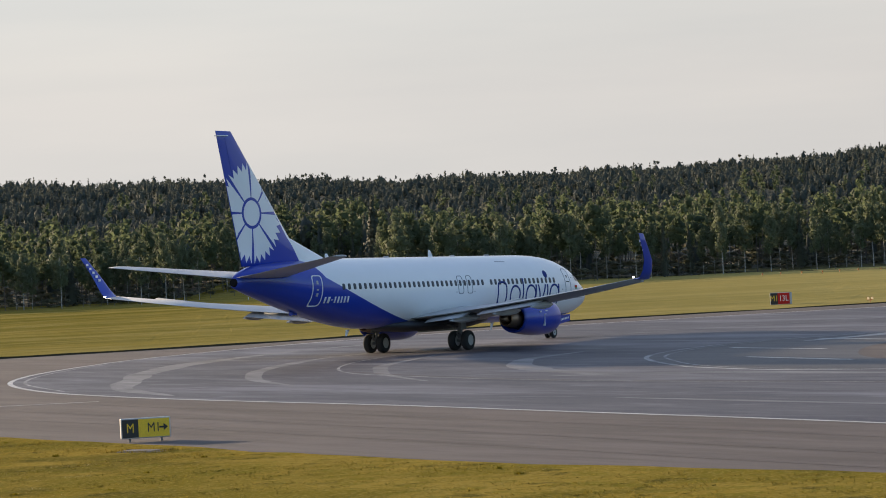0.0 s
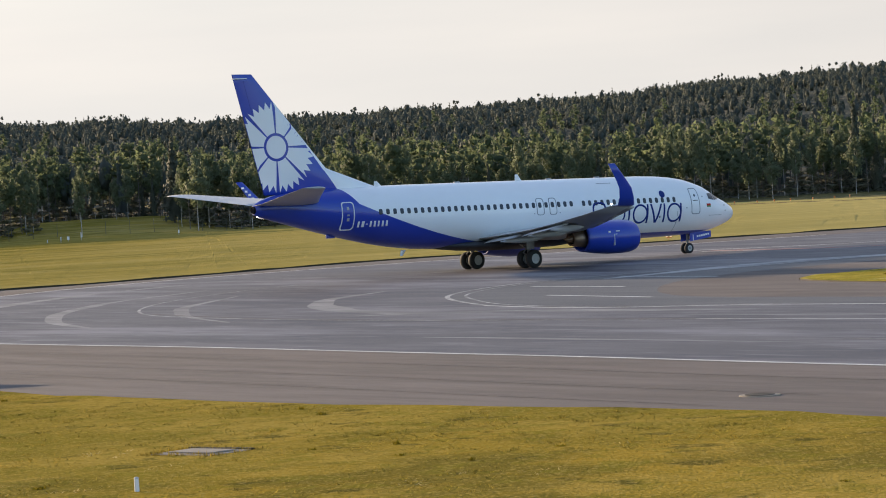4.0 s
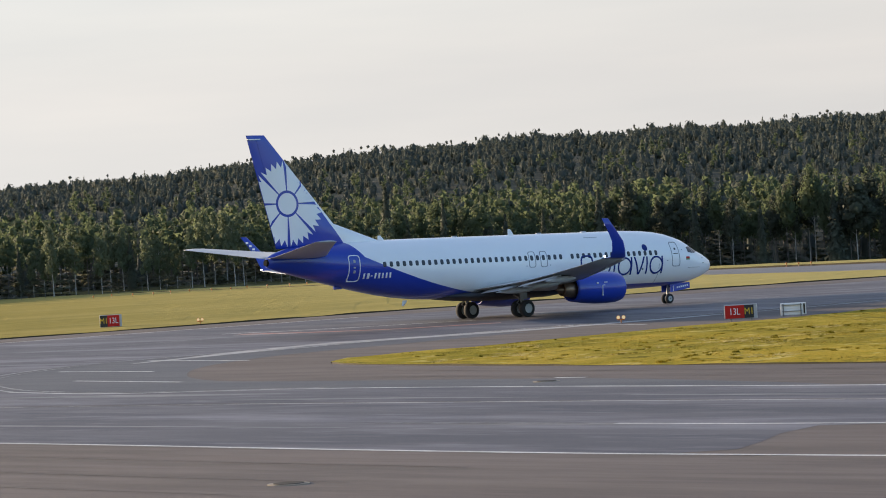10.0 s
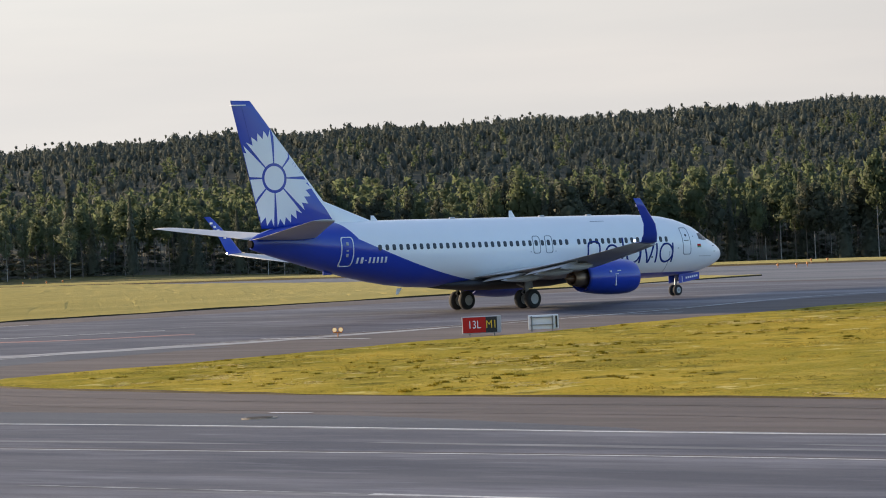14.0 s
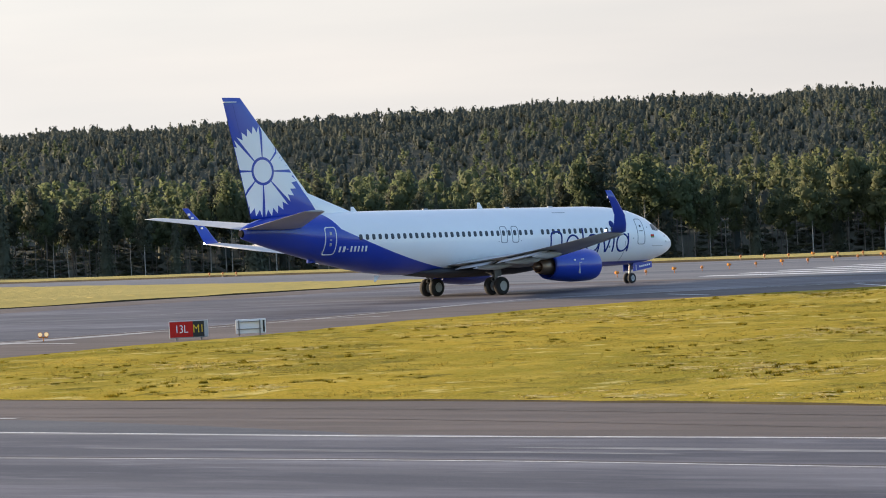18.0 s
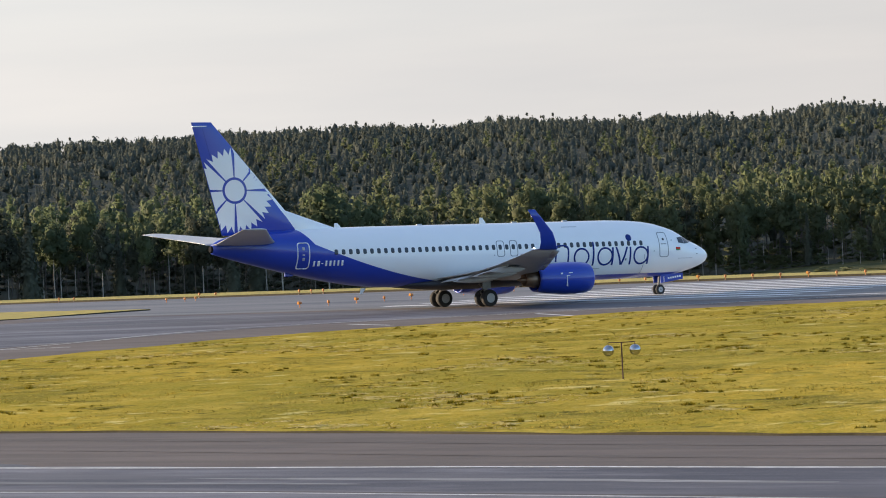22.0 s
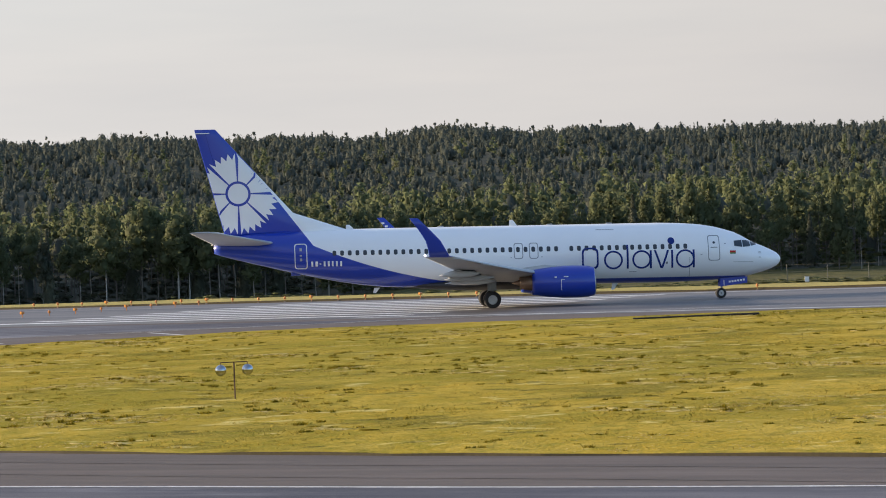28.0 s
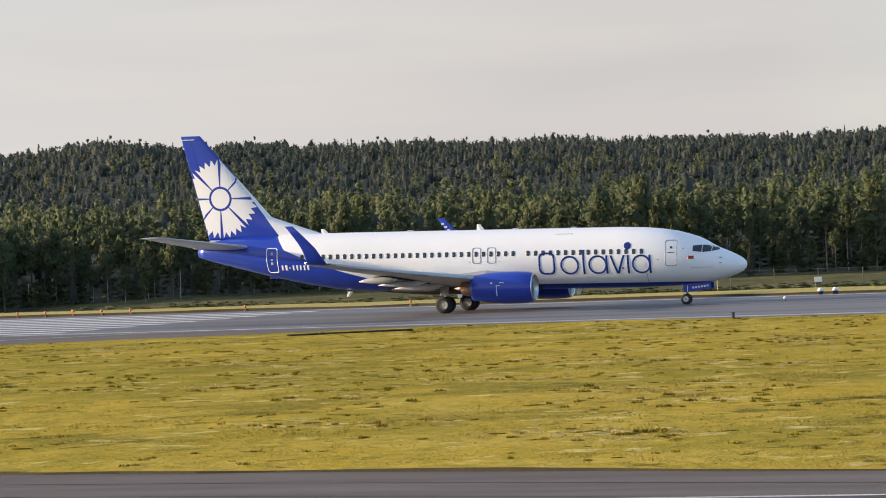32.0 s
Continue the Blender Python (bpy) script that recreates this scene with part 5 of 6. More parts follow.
# drain grating, slabs, marker stub
grate = thing("drain_channel", pose(104.5, 139.0, 0.1, 0, 0, -24), "drain channel in the grass by the runway, its opening painted dark", "drain")
# closed box and bars, black for the shade of the open channel
part("channel", box(-3.4, 3.4, -0.2, 0.2, -0.1, 0.0), M_DARK, grate)
for k in range(18):
    part("grate_bar", box(-3.3 + k * 0.385, -3.22 + k * 0.385, -0.21, 0.21, 0.0, 0.012), M_DARK, grate)
part("kerb", box(-3.5, 3.5, 0.21, 0.29, -0.1, 0.045, 0.015), M_LID, grate)
COVERS = ((8.0, 25.7, -40, 2.0, 1.3), (-9.8, 39.3, -42, 1.9, 1.3), (-19.4, 66.4, -30, 1.7, 0.8))
for x, y, turn, w, d in COVERS:
    s = thing("inspection_cover", pose(x, y, 0.012, 0, 0, turn), "weathered concrete inspection slab sunk in the verge", "cover", "inspection covers")
    part("slab", box(-w / 2, w / 2, -d / 2, d / 2, -0.08, 0.07, 0.03), M_CONCRETE, s)
    part("lid", box(-w * 0.36, w * 0.36, -d * 0.3, d * 0.3, 0.07, 0.10, 0.01), M_CONCRETE, s, "pale concrete lid")
    # raised dark strip standing in for the shaded gap behind the slab
    part("rim", box(-w * 0.56, w * 0.5, d * 0.46, d * 0.56, -0.05, 0.10, 0.03), M_SOD_SHADE, s, "dark strip for the shaded gap behind the slab")
for x, y in ((3.3, 47.1), (17.5, 88.6)):
    s = thing("manhole", pose(x, y, 0.004, 0, 0, -50), "round cast-iron manhole cover in patched asphalt", "manhole", "manholes")
    part("collar", loft([[(0.55 * math.cos(2 * math.pi * i / 24), 0.46 * math.sin(2 * math.pi * i / 24), z) for i in range(24)] for z in (-0.02, 0.02)]), M_CONCRETE, s, "pale mortar collar")
    part("lid", loft([[(0.4 * math.cos(2 * math.pi * i / 24), 0.34 * math.sin(2 * math.pi * i / 24), z) for i in range(24)] for z in (0.0, 0.035)]), M_LID, s)
stub = thing("marker_post", pose(-10.5, 30.8, 0.05), "small white marker post standing in the verge", "post")
part("post", tube((0, 0, -0.05), (0, 0, 0.27), 0.05, 0.045, 12), M_WHITE, stub)
part("cap", tube((0, 0, 0.27), (0, 0, 0.3), 0.055, 0.03, 12), M_LIGHT_GREY, stub)

# white board and markers beyond the runway
board = thing("notice_board", pose(168.1, 166.4, land(168.1, 166.4) + 0.1, 0, 0, face_camera(168, 166)), "small white board on two thin posts beyond the runway", "board")
part("board", box(-0.28, 0.28, -0.02, 0.02, 0.55, 0.92, 0.01), M_WHITE, board)
for dx in (-0.2, 0.2):
    part("post", tube((dx, 0.03, -0.1), (dx, 0.03, 0.85), 0.02), M_STRUT, board)
for x, y in ((159.1, 157.3), (159.95, 156.7)):
    s = thing("edge_marker", pose(x, y, 0.08, 0, 0, face_camera(x, y)), "white rounded marker with a dark base beyond the runway", "marker", "edge markers")
    bm = bmesh.new()
    bmesh.ops.create_uvsphere(bm, u_segments=16, v_segments=10, radius=0.21, matrix=Matrix.Translation((0, 0, 0.22)) @ Matrix.Diagonal((1, 0.7, 0.8, 1)))
    part("dome", bm, M_WHITE, s, "", True)
    part("base", box(-0.17, 0.17, -0.17, 0.1, -0.08, 0.13, 0.03), M_BLACK, s)
light = thing("edge_light", pose(146.6, 148.2, 0.01), "small white runway edge light on a short stem", "airfield lamp")
part("stem", tube((0, 0, -0.02), (0, 0, 0.14), 0.05, 0.04, 10), M_BLACK, light)
part("lens", loft([[(r * math.cos(2 * math.pi * i / 12), r * math.sin(2 * math.pi * i / 12), z) for i in range(12)] for r, z in ((0.07, 0.14), (0.09, 0.18), (0.09, 0.25), (0.05, 0.3))]), M_WHITE, light, "", True)
stake = thing("edge_stake", pose(119.8, 125.1, 0.04), "short dark stake at the rim of the grass island", "stake")
part("post", tube((0, 0, -0.05), (0, 0, 0.3), 0.09, 0.08, 10), M_LID, stake)
part("cap", tube((0, 0, 0.3), (0, 0, 0.36), 0.12, 0.1, 10), M_BLACK, stake)
cabinet = thing("instrument_box", pose(158.1, 195.9, land(158.1, 195.9) + 0.1, 0, 0, face_camera(158, 196)), "small white instrument box on a short post in the rough grass", "box")
part("post", tube((0, 0, -0.1), (0, 0, 0.2), 0.05, 0.05, 8), M_STRUT, cabinet)
part("casing", box(-0.17, 0.17, -0.12, 0.12, 0.15, 0.55, 0.02), M_WHITE, cabinet)
part("roof", box(-0.2, 0.2, -0.15, 0.15, 0.55, 0.58, 0.01), M_LIGHT_GREY, cabinet)
for x, y, h in ((173.5, 182.8, 1.65), (228, 158, 1.5), (212, 192, 1.2)):
    s = thing("lamp_mast", pose(x, y, land(x, y) + 0.05), "thin pale lamp mast standing in the field", "mast", "masts")
    part("pole", tube((0, 0, -0.1), (0, 0, h), 0.035, 0.03), M_LIGHT_GREY, s)
    part("head", box(-0.12, 0.12, -0.2, 0.12, h, h + 0.12, 0.03), M_LIGHT_GREY, s)


def fence(points, height, label, gap=3.6, rails=3):
    pts = resample(points, gap)
    f = thing("wire_fence", Matrix.Identity(4), label, "fence", "perimeter fences")
    f.matrix_basis = pose(pts[0].x, pts[0].y, land(*pts[0]))
    o = f.matrix_basis.translation
    post = None
    for p in pts:
        z = land(p.x, p.y) - o.z
        if post is None:
            post = part("post", tube((0, 0, -0.1), (0, 0, height), 0.035, 0.03, 6), M_FENCE, f)
            post.matrix_basis = Matrix.Translation((p.x - o.x, p.y - o.y, z))
        else:
            q = new("post", post.data)
            q.parent, q.matrix_basis = f, Matrix.Translation((p.x - o.x, p.y - o.y, z))
    for k in range(rails):
        h = height * (k + 1) / rails - 0.05
        l = [(p.x - o.x, p.y - o.y, land(p.x, p.y) - o.z + h) for p in pts]
        part("wire", loft([[(a, b, c), (a, b + 0.012, c + 0.006), (a, b, c + 0.012)] for a, b, c in l]), M_FENCE, f)


fence([rw(236, s) for s in (-116, -70, -30, 20, 80)], 1.7, "grey wire perimeter fence on thin posts behind the runway")
fence([(-125, 440), (-60, 447), (0, 446), (40, 436)], 2.2, "grey wire perimeter fence along the edge of the wood")

# further worn markings
painted("red_white_band", [(15, 181), (18.5, 175.5), (23.5, 170), (30, 168.5)], 1.3, M_LINE_RED, "worn red and white painted band on the taxiway", 0.011)
painted("dash_mark", [(14, 184.5), (21.5, 180), (30, 178)], 0.5, M_LINE, "worn pale dash on the taxiway")
for a, b in (((73.9, 167.7), (73.6, 161.2)), ((85, 165.8), (82.9, 156.6)), ((31, 155.2), (34.3, 146.3)), ((6.2, 141), (10.6, 131.6)), ((1.2, 133.4), (5.4, 125.3)), ((1.4, 120), (5.6, 110.6)), ((14.3, 180.2), (17.9, 175)), ((49.8, 161.8), (54, 158.5)), ((18.3, 91), (19.2, 89.6))):
    painted("dash_mark", [a, ((a[0] + b[0]) / 2, (a[1] + b[1]) / 2), b], 0.3, M_LINE, "worn white dash beside the taxiway")
painted("runway_edge_line", [rw(168, s) for s in (-110, -60, 0, 80, 200)], 0.9, M_LINE, "worn white runway edge line")
painted("runway_edge_line", [rw(209.5, s) for s in (-110, -60, 0, 80, 200)], 0.9, M_LINE, "worn white runway edge line")
painted("runway_edge_line", [(12.5, 143.9), (24, 151.3), (41.6, 156), (55, 164), (68.7, 173.5), (83.6, 168.2), (103.5, 162), (121, 151)], 0.3, M_LINE, "worn pale line at the taxiway's edge", 0.013)
painted("verge_line", [(-64, 115), (-51, 109.5), (-39, 106.5), (-27, 106)], 0.25, M_LINE, "faint pale line on the shoulder")

# dust and worn paint drawn out along the taxiway


def smear(line, width, mat, z):
    """An uneven band that thins out towards its ends."""
    pts = resample(line, 0.8)
    left, right = [], []
    for i, p in enumerate(pts):
        d = (pts[min(i + 1, len(pts) - 1)] - pts[max(i - 1, 0)]).normalized()
        k = math.sqrt(max(math.sin(math.pi * i / (len(pts) - 1)), 0.0)) * width / 2
        n = Vector((-d.y, d.x))
        left.append(p + n * k * (0.75 + 0.6 * noise.noise((p.x * 0.16, p.y * 0.16, 1.3))))
        right.append(p - n * k * (0.75 + 0.6 * noise.noise((p.x * 0.16, p.y * 0.16, 7.7))))
    ob = part("dust_streak", strip(left, right, z), mat, None)
    return tagged(ob, "pale dusty streak along the worn taxiway", "marking", kind="structure")


smear([(5, 138), (9.8, 143), (16.5, 149.5), (24, 150.2), (32, 152), (41, 156)], 3.4, M_BAND, 0.0095)
for k, (line, w) in enumerate((([(-8, 109.5), (-2, 106), (4, 98.5), (8.5, 93)], 1.6), ([(-24, 108), (-28, 120), (-29.5, 134), (-29, 150), (-25.5, 164), (-19, 175)], 2.2), ([(-1.5, 104), (-6.5, 112), (-9, 122), (-9.2, 131), (-6, 140)], 1.6), ([(-19, 112), (-22, 122), (-23, 134), (-21.5, 148), (-17, 160)], 1.1), ([(-13, 110), (-15.5, 120), (-16.5, 132), (-14.5, 146)], 0.9), ([(12, 92.5), (18, 82.5), (23.5, 73.5), (29, 64.5)], 1.0), ([(4.5, 93), (10.5, 85), (15.5, 77.5)], 0.7), ([(-5, 87), (1, 78), (7.5, 68)], 0.6), ([(17.5, 76), (22.5, 68), (27, 60.5)], 0.7), ([(10, 66.5), (15, 59.5)], 0.5), ([(25, 66), (29.5, 58.5), (33, 52)], 0.8))):
    smear(line, w, M_DUST, 0.0062 + 0.0002 * k)
painted("taxi_edge_line", NEAR_LINE[22:27], 0.5, M_LINE, "worn pale edge line on the far side of the bend")

# small white instruments at the far fence
for az, r, w, h, label in ((7.25, 432, 0.10, 0.75, "thin white marker post by the perimeter fence"), (7.1, 436, 0.34, 0.7, "white instrument box on a post by the perimeter fence"), (6.85, 438, 0.12, 1.15, "tall white marker post by the perimeter fence"), (7.5, 434, 0.12, 0.4, "short white marker post by the perimeter fence"), (9.2, 430, 0.4, 0.6, "white instrument box on a post by the perimeter fence"), (5.0, 437, 0.2, 0.7, "white marker post by the perimeter fence")):
    x, y = -r * math.sin(radians(az)), r * math.cos(radians(az))
    s = thing("instrument_post", pose(x, y, land(x, y) + 0.08), label, "post", "instruments at the fence")
    part("stem", tube((0, 0, -0.15), (0, 0, h), 0.035), M_LIGHT_GREY, s)
    part("head", box(-w / 2, w / 2, -w / 2, w / 2, h * 0.45, h + 0.1, 0.02), M_WHITE, s)

# sealed joints between the asphalt lanes
for base, dx, dy, w in ((ISLAND_NEAR[1:], -2.4, -1.3, 0.16), (ISLAND_NEAR[1:], -5.2, -2.8, 0.12), (NEAR_LINE[10:17], -3.1, -1.9, 0.16), (NEAR_LINE[10:17], -6.3, -3.9, 0.13), (NEAR_LINE[10:17], -9.0, -5.4, 0.12), (CENTRE[:9], 0.26, 0.16, 0.16)):
    painted("asphalt_joint", [(x + dx, y + dy) for x, y in base], w, M_SEAM, "dark sealed joint between asphalt lanes", 0.008)

# ---- woods ----


def ball(cuts):
    """Corners and triangles of a small faceted round."""
    bm = bmesh.new()
    bmesh.ops.create_icosphere(bm, subdivisions=cuts, radius=1)
    bm.verts.index_update()
    out = np.array([v.co[:] for v in bm.verts]), np.array([[v.index for v in f.verts] for f in bm.faces])
    bm.free()
    return out


BALLS = {1: ball(1)}


def joined(pieces):
    """Several (corners, triangles, normals) in one."""
    ts, base = [], 0
    for v, t, n in pieces:
        ts.append(t + base)
        base += len(v)
    return np.concatenate([p[0] for p in pieces]), np.concatenate(ts), np.concatenate([p[2] for p in pieces])


def crown_birch(rng, clumps, size, low=0.34, wide=1.0, single=False, cuts=1, count=10):
    """Dense foliage masses fringed with leaf sprays: the upright, uneven crown of a tree of height 1."""
    c, o = [], []
    lobes, pieces = [], []
    for h in np.linspace(low, 0.94, count):
        full = 1.15 - 1.1 * abs((h - low) / (0.96 - low) - 0.42)
        a, q = rng.uniform(0, 6.28), rng.uniform(0.02, 0.10) * full * wide
        lobes.append((q * math.cos(a), q * math.sin(a), h, rng.uniform(0.06, 0.105) * full * wide, rng.uniform(0.06, 0.11)))
    for x, y, z, r, hz in lobes:
        v, t = BALLS[cuts]
        body = v * rng.uniform(0.40, 0.72, (len(v), 1)) * [r, r, hz] + [x, y, z]
        pieces.append((body, t, unit(v * 0.8 + body * [2.2, 2.2, 0.0] + [0, 0, 0.30])))
    for _ in range(clumps):
        x, y, z, r, hz = lobes[rng.integers(len(lobes))]
        v = rng.normal(size=3)
        v /= np.linalg.norm(v)
        k = rng.uniform(0.68, 1.12)
        c.append((x + v[0] * r * k, y + v[1] * r * k, z + v[2] * hz * k))
        o.append(v)
    o = np.array(o)
    soft = o * 0.75 + np.array(c) * [2.2, 2.2, 0.0] + [0, 0, 0.30]
    return joined(pieces + [leaves(rng, np.array(c), size, o, single, soft)])


def crown_spruce(rng, clumps, size, pine=False, wide=1.0, single=False, low=0.08, sides=7, rings=5):
    """A shaggy cone of foliage fringed with drooping sprays; a pine keeps its crown high and round."""
    c, o = [], []
    lean = rng.uniform(-0.02, 0.02, 2)

    def reach(h):
        if pine:
            return 0.16 * wide * math.sqrt(max(0.0, 1 - ((h - 0.7) / 0.32) ** 2)) + 0.01
        return 0.19 * wide * (1.02 - h) * (0.85 + 0.15 * math.sin(h * 55))

    low = 0.42 if pine else low
    body, tris = [], []
    for k in range(rings):
        h = low + (0.97 - low) * k / rings
        for i in range(sides):
            a = 2 * math.pi * (i + 0.5 * (k % 2)) / sides
            r = reach(h) * rng.uniform(0.4, 0.66)
            body.append((r * math.cos(a) + lean[0] * h, r * math.sin(a) + lean[1] * h, h + rng.uniform(-0.03, 0.03)))
    body.append((lean[0], lean[1], 0.97))
    for k in range(rings):
        for i in range(sides):
            j = (i + 1) % sides
            p, q = k * sides + i, k * sides + j
            if k == rings - 1:
                tris.append((p, q, rings * sides))
            else:
                tris += [(p, q, q + sides), (p, q + sides, p + sides)]
    body = np.array(body)
    round_ = unit(body * [1, 1, 0] + ([0, 0, 0.05] if not pine else (body - [0, 0, 0.66]) * [0, 0, 0.6]) + [0, 0, 0.02])
    for _ in range(clumps):
        h = rng.uniform(low, 1.0)
        a = rng.uniform(0, 2 * math.pi)
        q = reach(h) * rng.uniform(0.65, 1.15)
        c.append((q * math.cos(a) + lean[0] * h, q * math.sin(a) + lean[1] * h, h - 0.2 * q))
        o.append((math.cos(a), math.sin(a), 0.6 if not pine else 0.4 + 3 * (h - 0.66)))
    return joined([(body, np.array(tris), round_), leaves(rng, np.array(c), size, np.array(o), single, np.array(o))])


def unit(v):
    return v / np.maximum(np.linalg.norm(v, axis=1, keepdims=True), 1e-6)


def leaves(rng, centres, size, out, single, soft):
    """A small leaf spray (one or two triangles) at each centre, turned mostly outwards and shaded with the rounding of its crown."""
    n = len(centres)
    face = unit(out + rng.normal(size=(n, 3)) * 0.3)
    u = rng.normal(size=(n, 3))
    u = unit(u - (u * face).sum(1, keepdims=True) * face)
    w = np.cross(face, u)
    s = size * rng.uniform(0.6, 1.4, (n, 1))
    normals = unit(unit(soft) + rng.normal(size=(n, 3)) * 0.16)
    if single:
        verts = np.stack([centres - u * s, centres + u * s * 0.6 - w * s * 0.9, centres + u * s * 0.3 + w * s], 1).reshape(-1, 3)
        return verts, np.arange(3 * n).reshape(-1, 3), np.repeat(normals, 3, 0)
    verts = np.stack([centres - u * s, centres - w * s * 0.7, centres + u * s, centres + w * s * 0.7 + u * s * 0.1], 1).reshape(-1, 3)
    k = np.arange(n)[:, None] * 4
    return verts, np.concatenate([k + [0, 1, 2], k + [0, 2, 3]]), np.repeat(normals, 4, 0)


def trunk_mesh(rng, r, top, sides=5, limbs=0):
    verts, tris = [], []

    def limb(p, q, r0, r1, s):
        b = len(verts)
        for c, rr in ((p, r0), (q, r1)):
            for i in range(s):
                verts.append((c[0] + rr * math.cos(2 * math.pi * i / s), c[1] + rr * math.sin(2 * math.pi * i / s), c[2]))
        for i in range(s):
            j = (i + 1) % s
            tris.append((b + i, b + j, b + s + j))
            tris.append((b + i, b + s + j, b + s + i))

    x, y = 0.0, 0.0
    cuts = 4 if limbs else 1
    for k in range(cuts):
        x2, y2 = x + rng.uniform(-0.008, 0.008), y + rng.uniform(-0.008, 0.008)
        limb((x, y, -0.04 + top * k / cuts), (x2, y2, -0.04 + top * (k + 1) / cuts), r * (1 - 0.75 * k / cuts), r * (1 - 0.75 * (k + 1) / cuts), sides)
        x, y = x2, y2
    for _ in range(limbs):
        h = rng.uniform(0.35, 0.85)
        a = rng.uniform(0, 2 * math.pi)
        limb((0, 0, h), (0.1 * math.cos(a), 0.1 * math.sin(a), h + 0.09), r * 0.35, r * 0.1, 3)
    return np.array(verts), np.array(tris), None


def big_mesh(name, verts, tris, normals, mat):
    me = bpy.data.meshes.new(name)
    me.vertices.add(len(verts))
    me.vertices.foreach_set("co", np.ascontiguousarray(verts, dtype=np.float32).ravel())
    me.loops.add(len(tris) * 3)
    me.loops.foreach_set("vertex_index", np.ascontiguousarray(tris, dtype=np.int32).ravel())
    me.polygons.add(len(tris))
    me.polygons.foreach_set("loop_start", np.arange(len(tris), dtype=np.int32) * 3)
    me.materials.append(mat)
    me.update(calc_edges=True)
    if normals is not None:
        me.polygons.foreach_set("use_smooth", [True] * len(tris))
        me.normals_split_custom_set_from_vertices(normals)
    return me


def sown(templates, places):
    """Copies of templates at (x, y, z, height, width, turn), joined."""
    vs, ts, ns, base = [], [], [], 0
    for i, (x, y, z, h, w, a) in enumerate(places):
        v, t, nv = templates[i % len(templates)]
        c, s = math.cos(a), math.sin(a)
        vs.append(np.stack([(v[:, 0] * c - v[:, 1] * s) * w + x, (v[:, 0] * s + v[:, 1] * c) * w + y, v[:, 2] * h + z], 1))
        ts.append(t + base)
        if nv is not None:
            ns.append(np.stack([nv[:, 0] * c - nv[:, 1] * s, nv[:, 0] * s + nv[:, 1] * c, nv[:, 2]], 1))
        base += len(v)
    return np.concatenate(vs), np.concatenate(ts), np.concatenate(ns) if ns else None


rng = np.random.default_rng(7)


def at_az(az, r):
    return -r * math.sin(radians(az)), r * math.cos(radians(az))


def in_clearing(x, y):
    """The grassy clearing behind the fence, where no trees stand."""
    a, r = math.degrees(math.atan2(-x, y)), math.hypot(x, y)
    return 4.9 < a < 7.6 and r < 482


# the front of the wood: single birches and spruces
birch_kinds, spruce_kinds = [], []
for k in range(6):
    b = thing("birch_tree", pose(*at_az(9 - k, 452), 0), "tall birch with pale trunk and light green crown", "tree", "trees at the wood's edge")
    ob = new("trunk", big_mesh("trunk", *trunk_mesh(rng, 0.0075, 0.9, 7, 9), M_BIRCH_BARK if k < 2 else M_DARK_BARK))
    ob.parent = b
    ob = new("crown", big_mesh("crown", *crown_birch(rng, 1000, 0.0165, 0.60, 1.3, True, 1, 15), M_BIRCH_LEAF))
    ob.parent = b
    birch_kinds.append(b)
# birches in the leaf colour that has the haze put into it
hazy_birches = []
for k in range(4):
    b = thing("aspen_tree", pose(*at_az(8 - k, 451), 0), "slender birch with a pale trunk, leaves lightened for haze", "tree", "trees at the wood's edge")
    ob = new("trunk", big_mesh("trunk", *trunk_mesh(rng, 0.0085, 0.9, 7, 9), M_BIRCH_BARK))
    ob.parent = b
    ob = new("crown", big_mesh("crown", *crown_birch(rng, 950, 0.018, 0.40, 1.2, True, 1, 15), M_HAZY_BIRCH))
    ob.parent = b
    hazy_birches.append(b)
dark_trees, low_birches = [], []
for k in range(4):
    b = thing("alder_tree", pose(*at_az(-15 - k, 452), 0), "broadleaf tree with a dense rounded crown of darker green", "tree", "trees at the wood's edge")
    ob = new("trunk", big_mesh("trunk", *trunk_mesh(rng, 0.0075, 0.9, 7, 9), M_BIRCH_BARK if k < 2 else M_DARK_BARK))
    ob.parent = b
    ob = new("crown", big_mesh("crown", *crown_birch(rng, 1000, 0.018, 0.50, 1.2, True, 1, 16), M_DARK_LEAF))
    ob.parent = b
    dark_trees.append(b)
for k in range(4):
    b = thing("birch_tree", pose(*at_az(-30 - k, 452), 0), "young birch leafed down to the ground, light green for the sun", "tree", "trees at the wood's edge")
    ob = new("trunk", big_mesh("trunk", *trunk_mesh(rng, 0.0095, 0.9, 7, 9), M_BIRCH_BARK if k < 2 else M_DARK_BARK))
    ob.parent = b
    ob = new("crown", big_mesh("crown", *crown_birch(rng, 950, 0.021, 0.16, 1.15, True, 1, 20), M_SUNNY_LEAF))
    ob.parent = b
    low_birches.append(b)
sunlit_birches = []
for k in range(5):
    b = thing("birch_tree", pose(*at_az(-24 - k, 452), 0), "slender birch on a thin pale trunk, crown yellow-green for the sun", "tree", "trees at the wood's edge")
    ob = new("trunk", big_mesh("trunk", *trunk_mesh(rng, 0.0075, 0.9, 7, 9), M_BIRCH_BARK if k < 2 else M_DARK_BARK))
    ob.parent = b
    ob = new("crown", big_mesh("crown", *crown_birch(rng, 950, 0.0195, 0.44, 1.45, True, 1, 18), M_SUNNY_LEAF))
    ob.parent = b
    sunlit_birches.append(b)
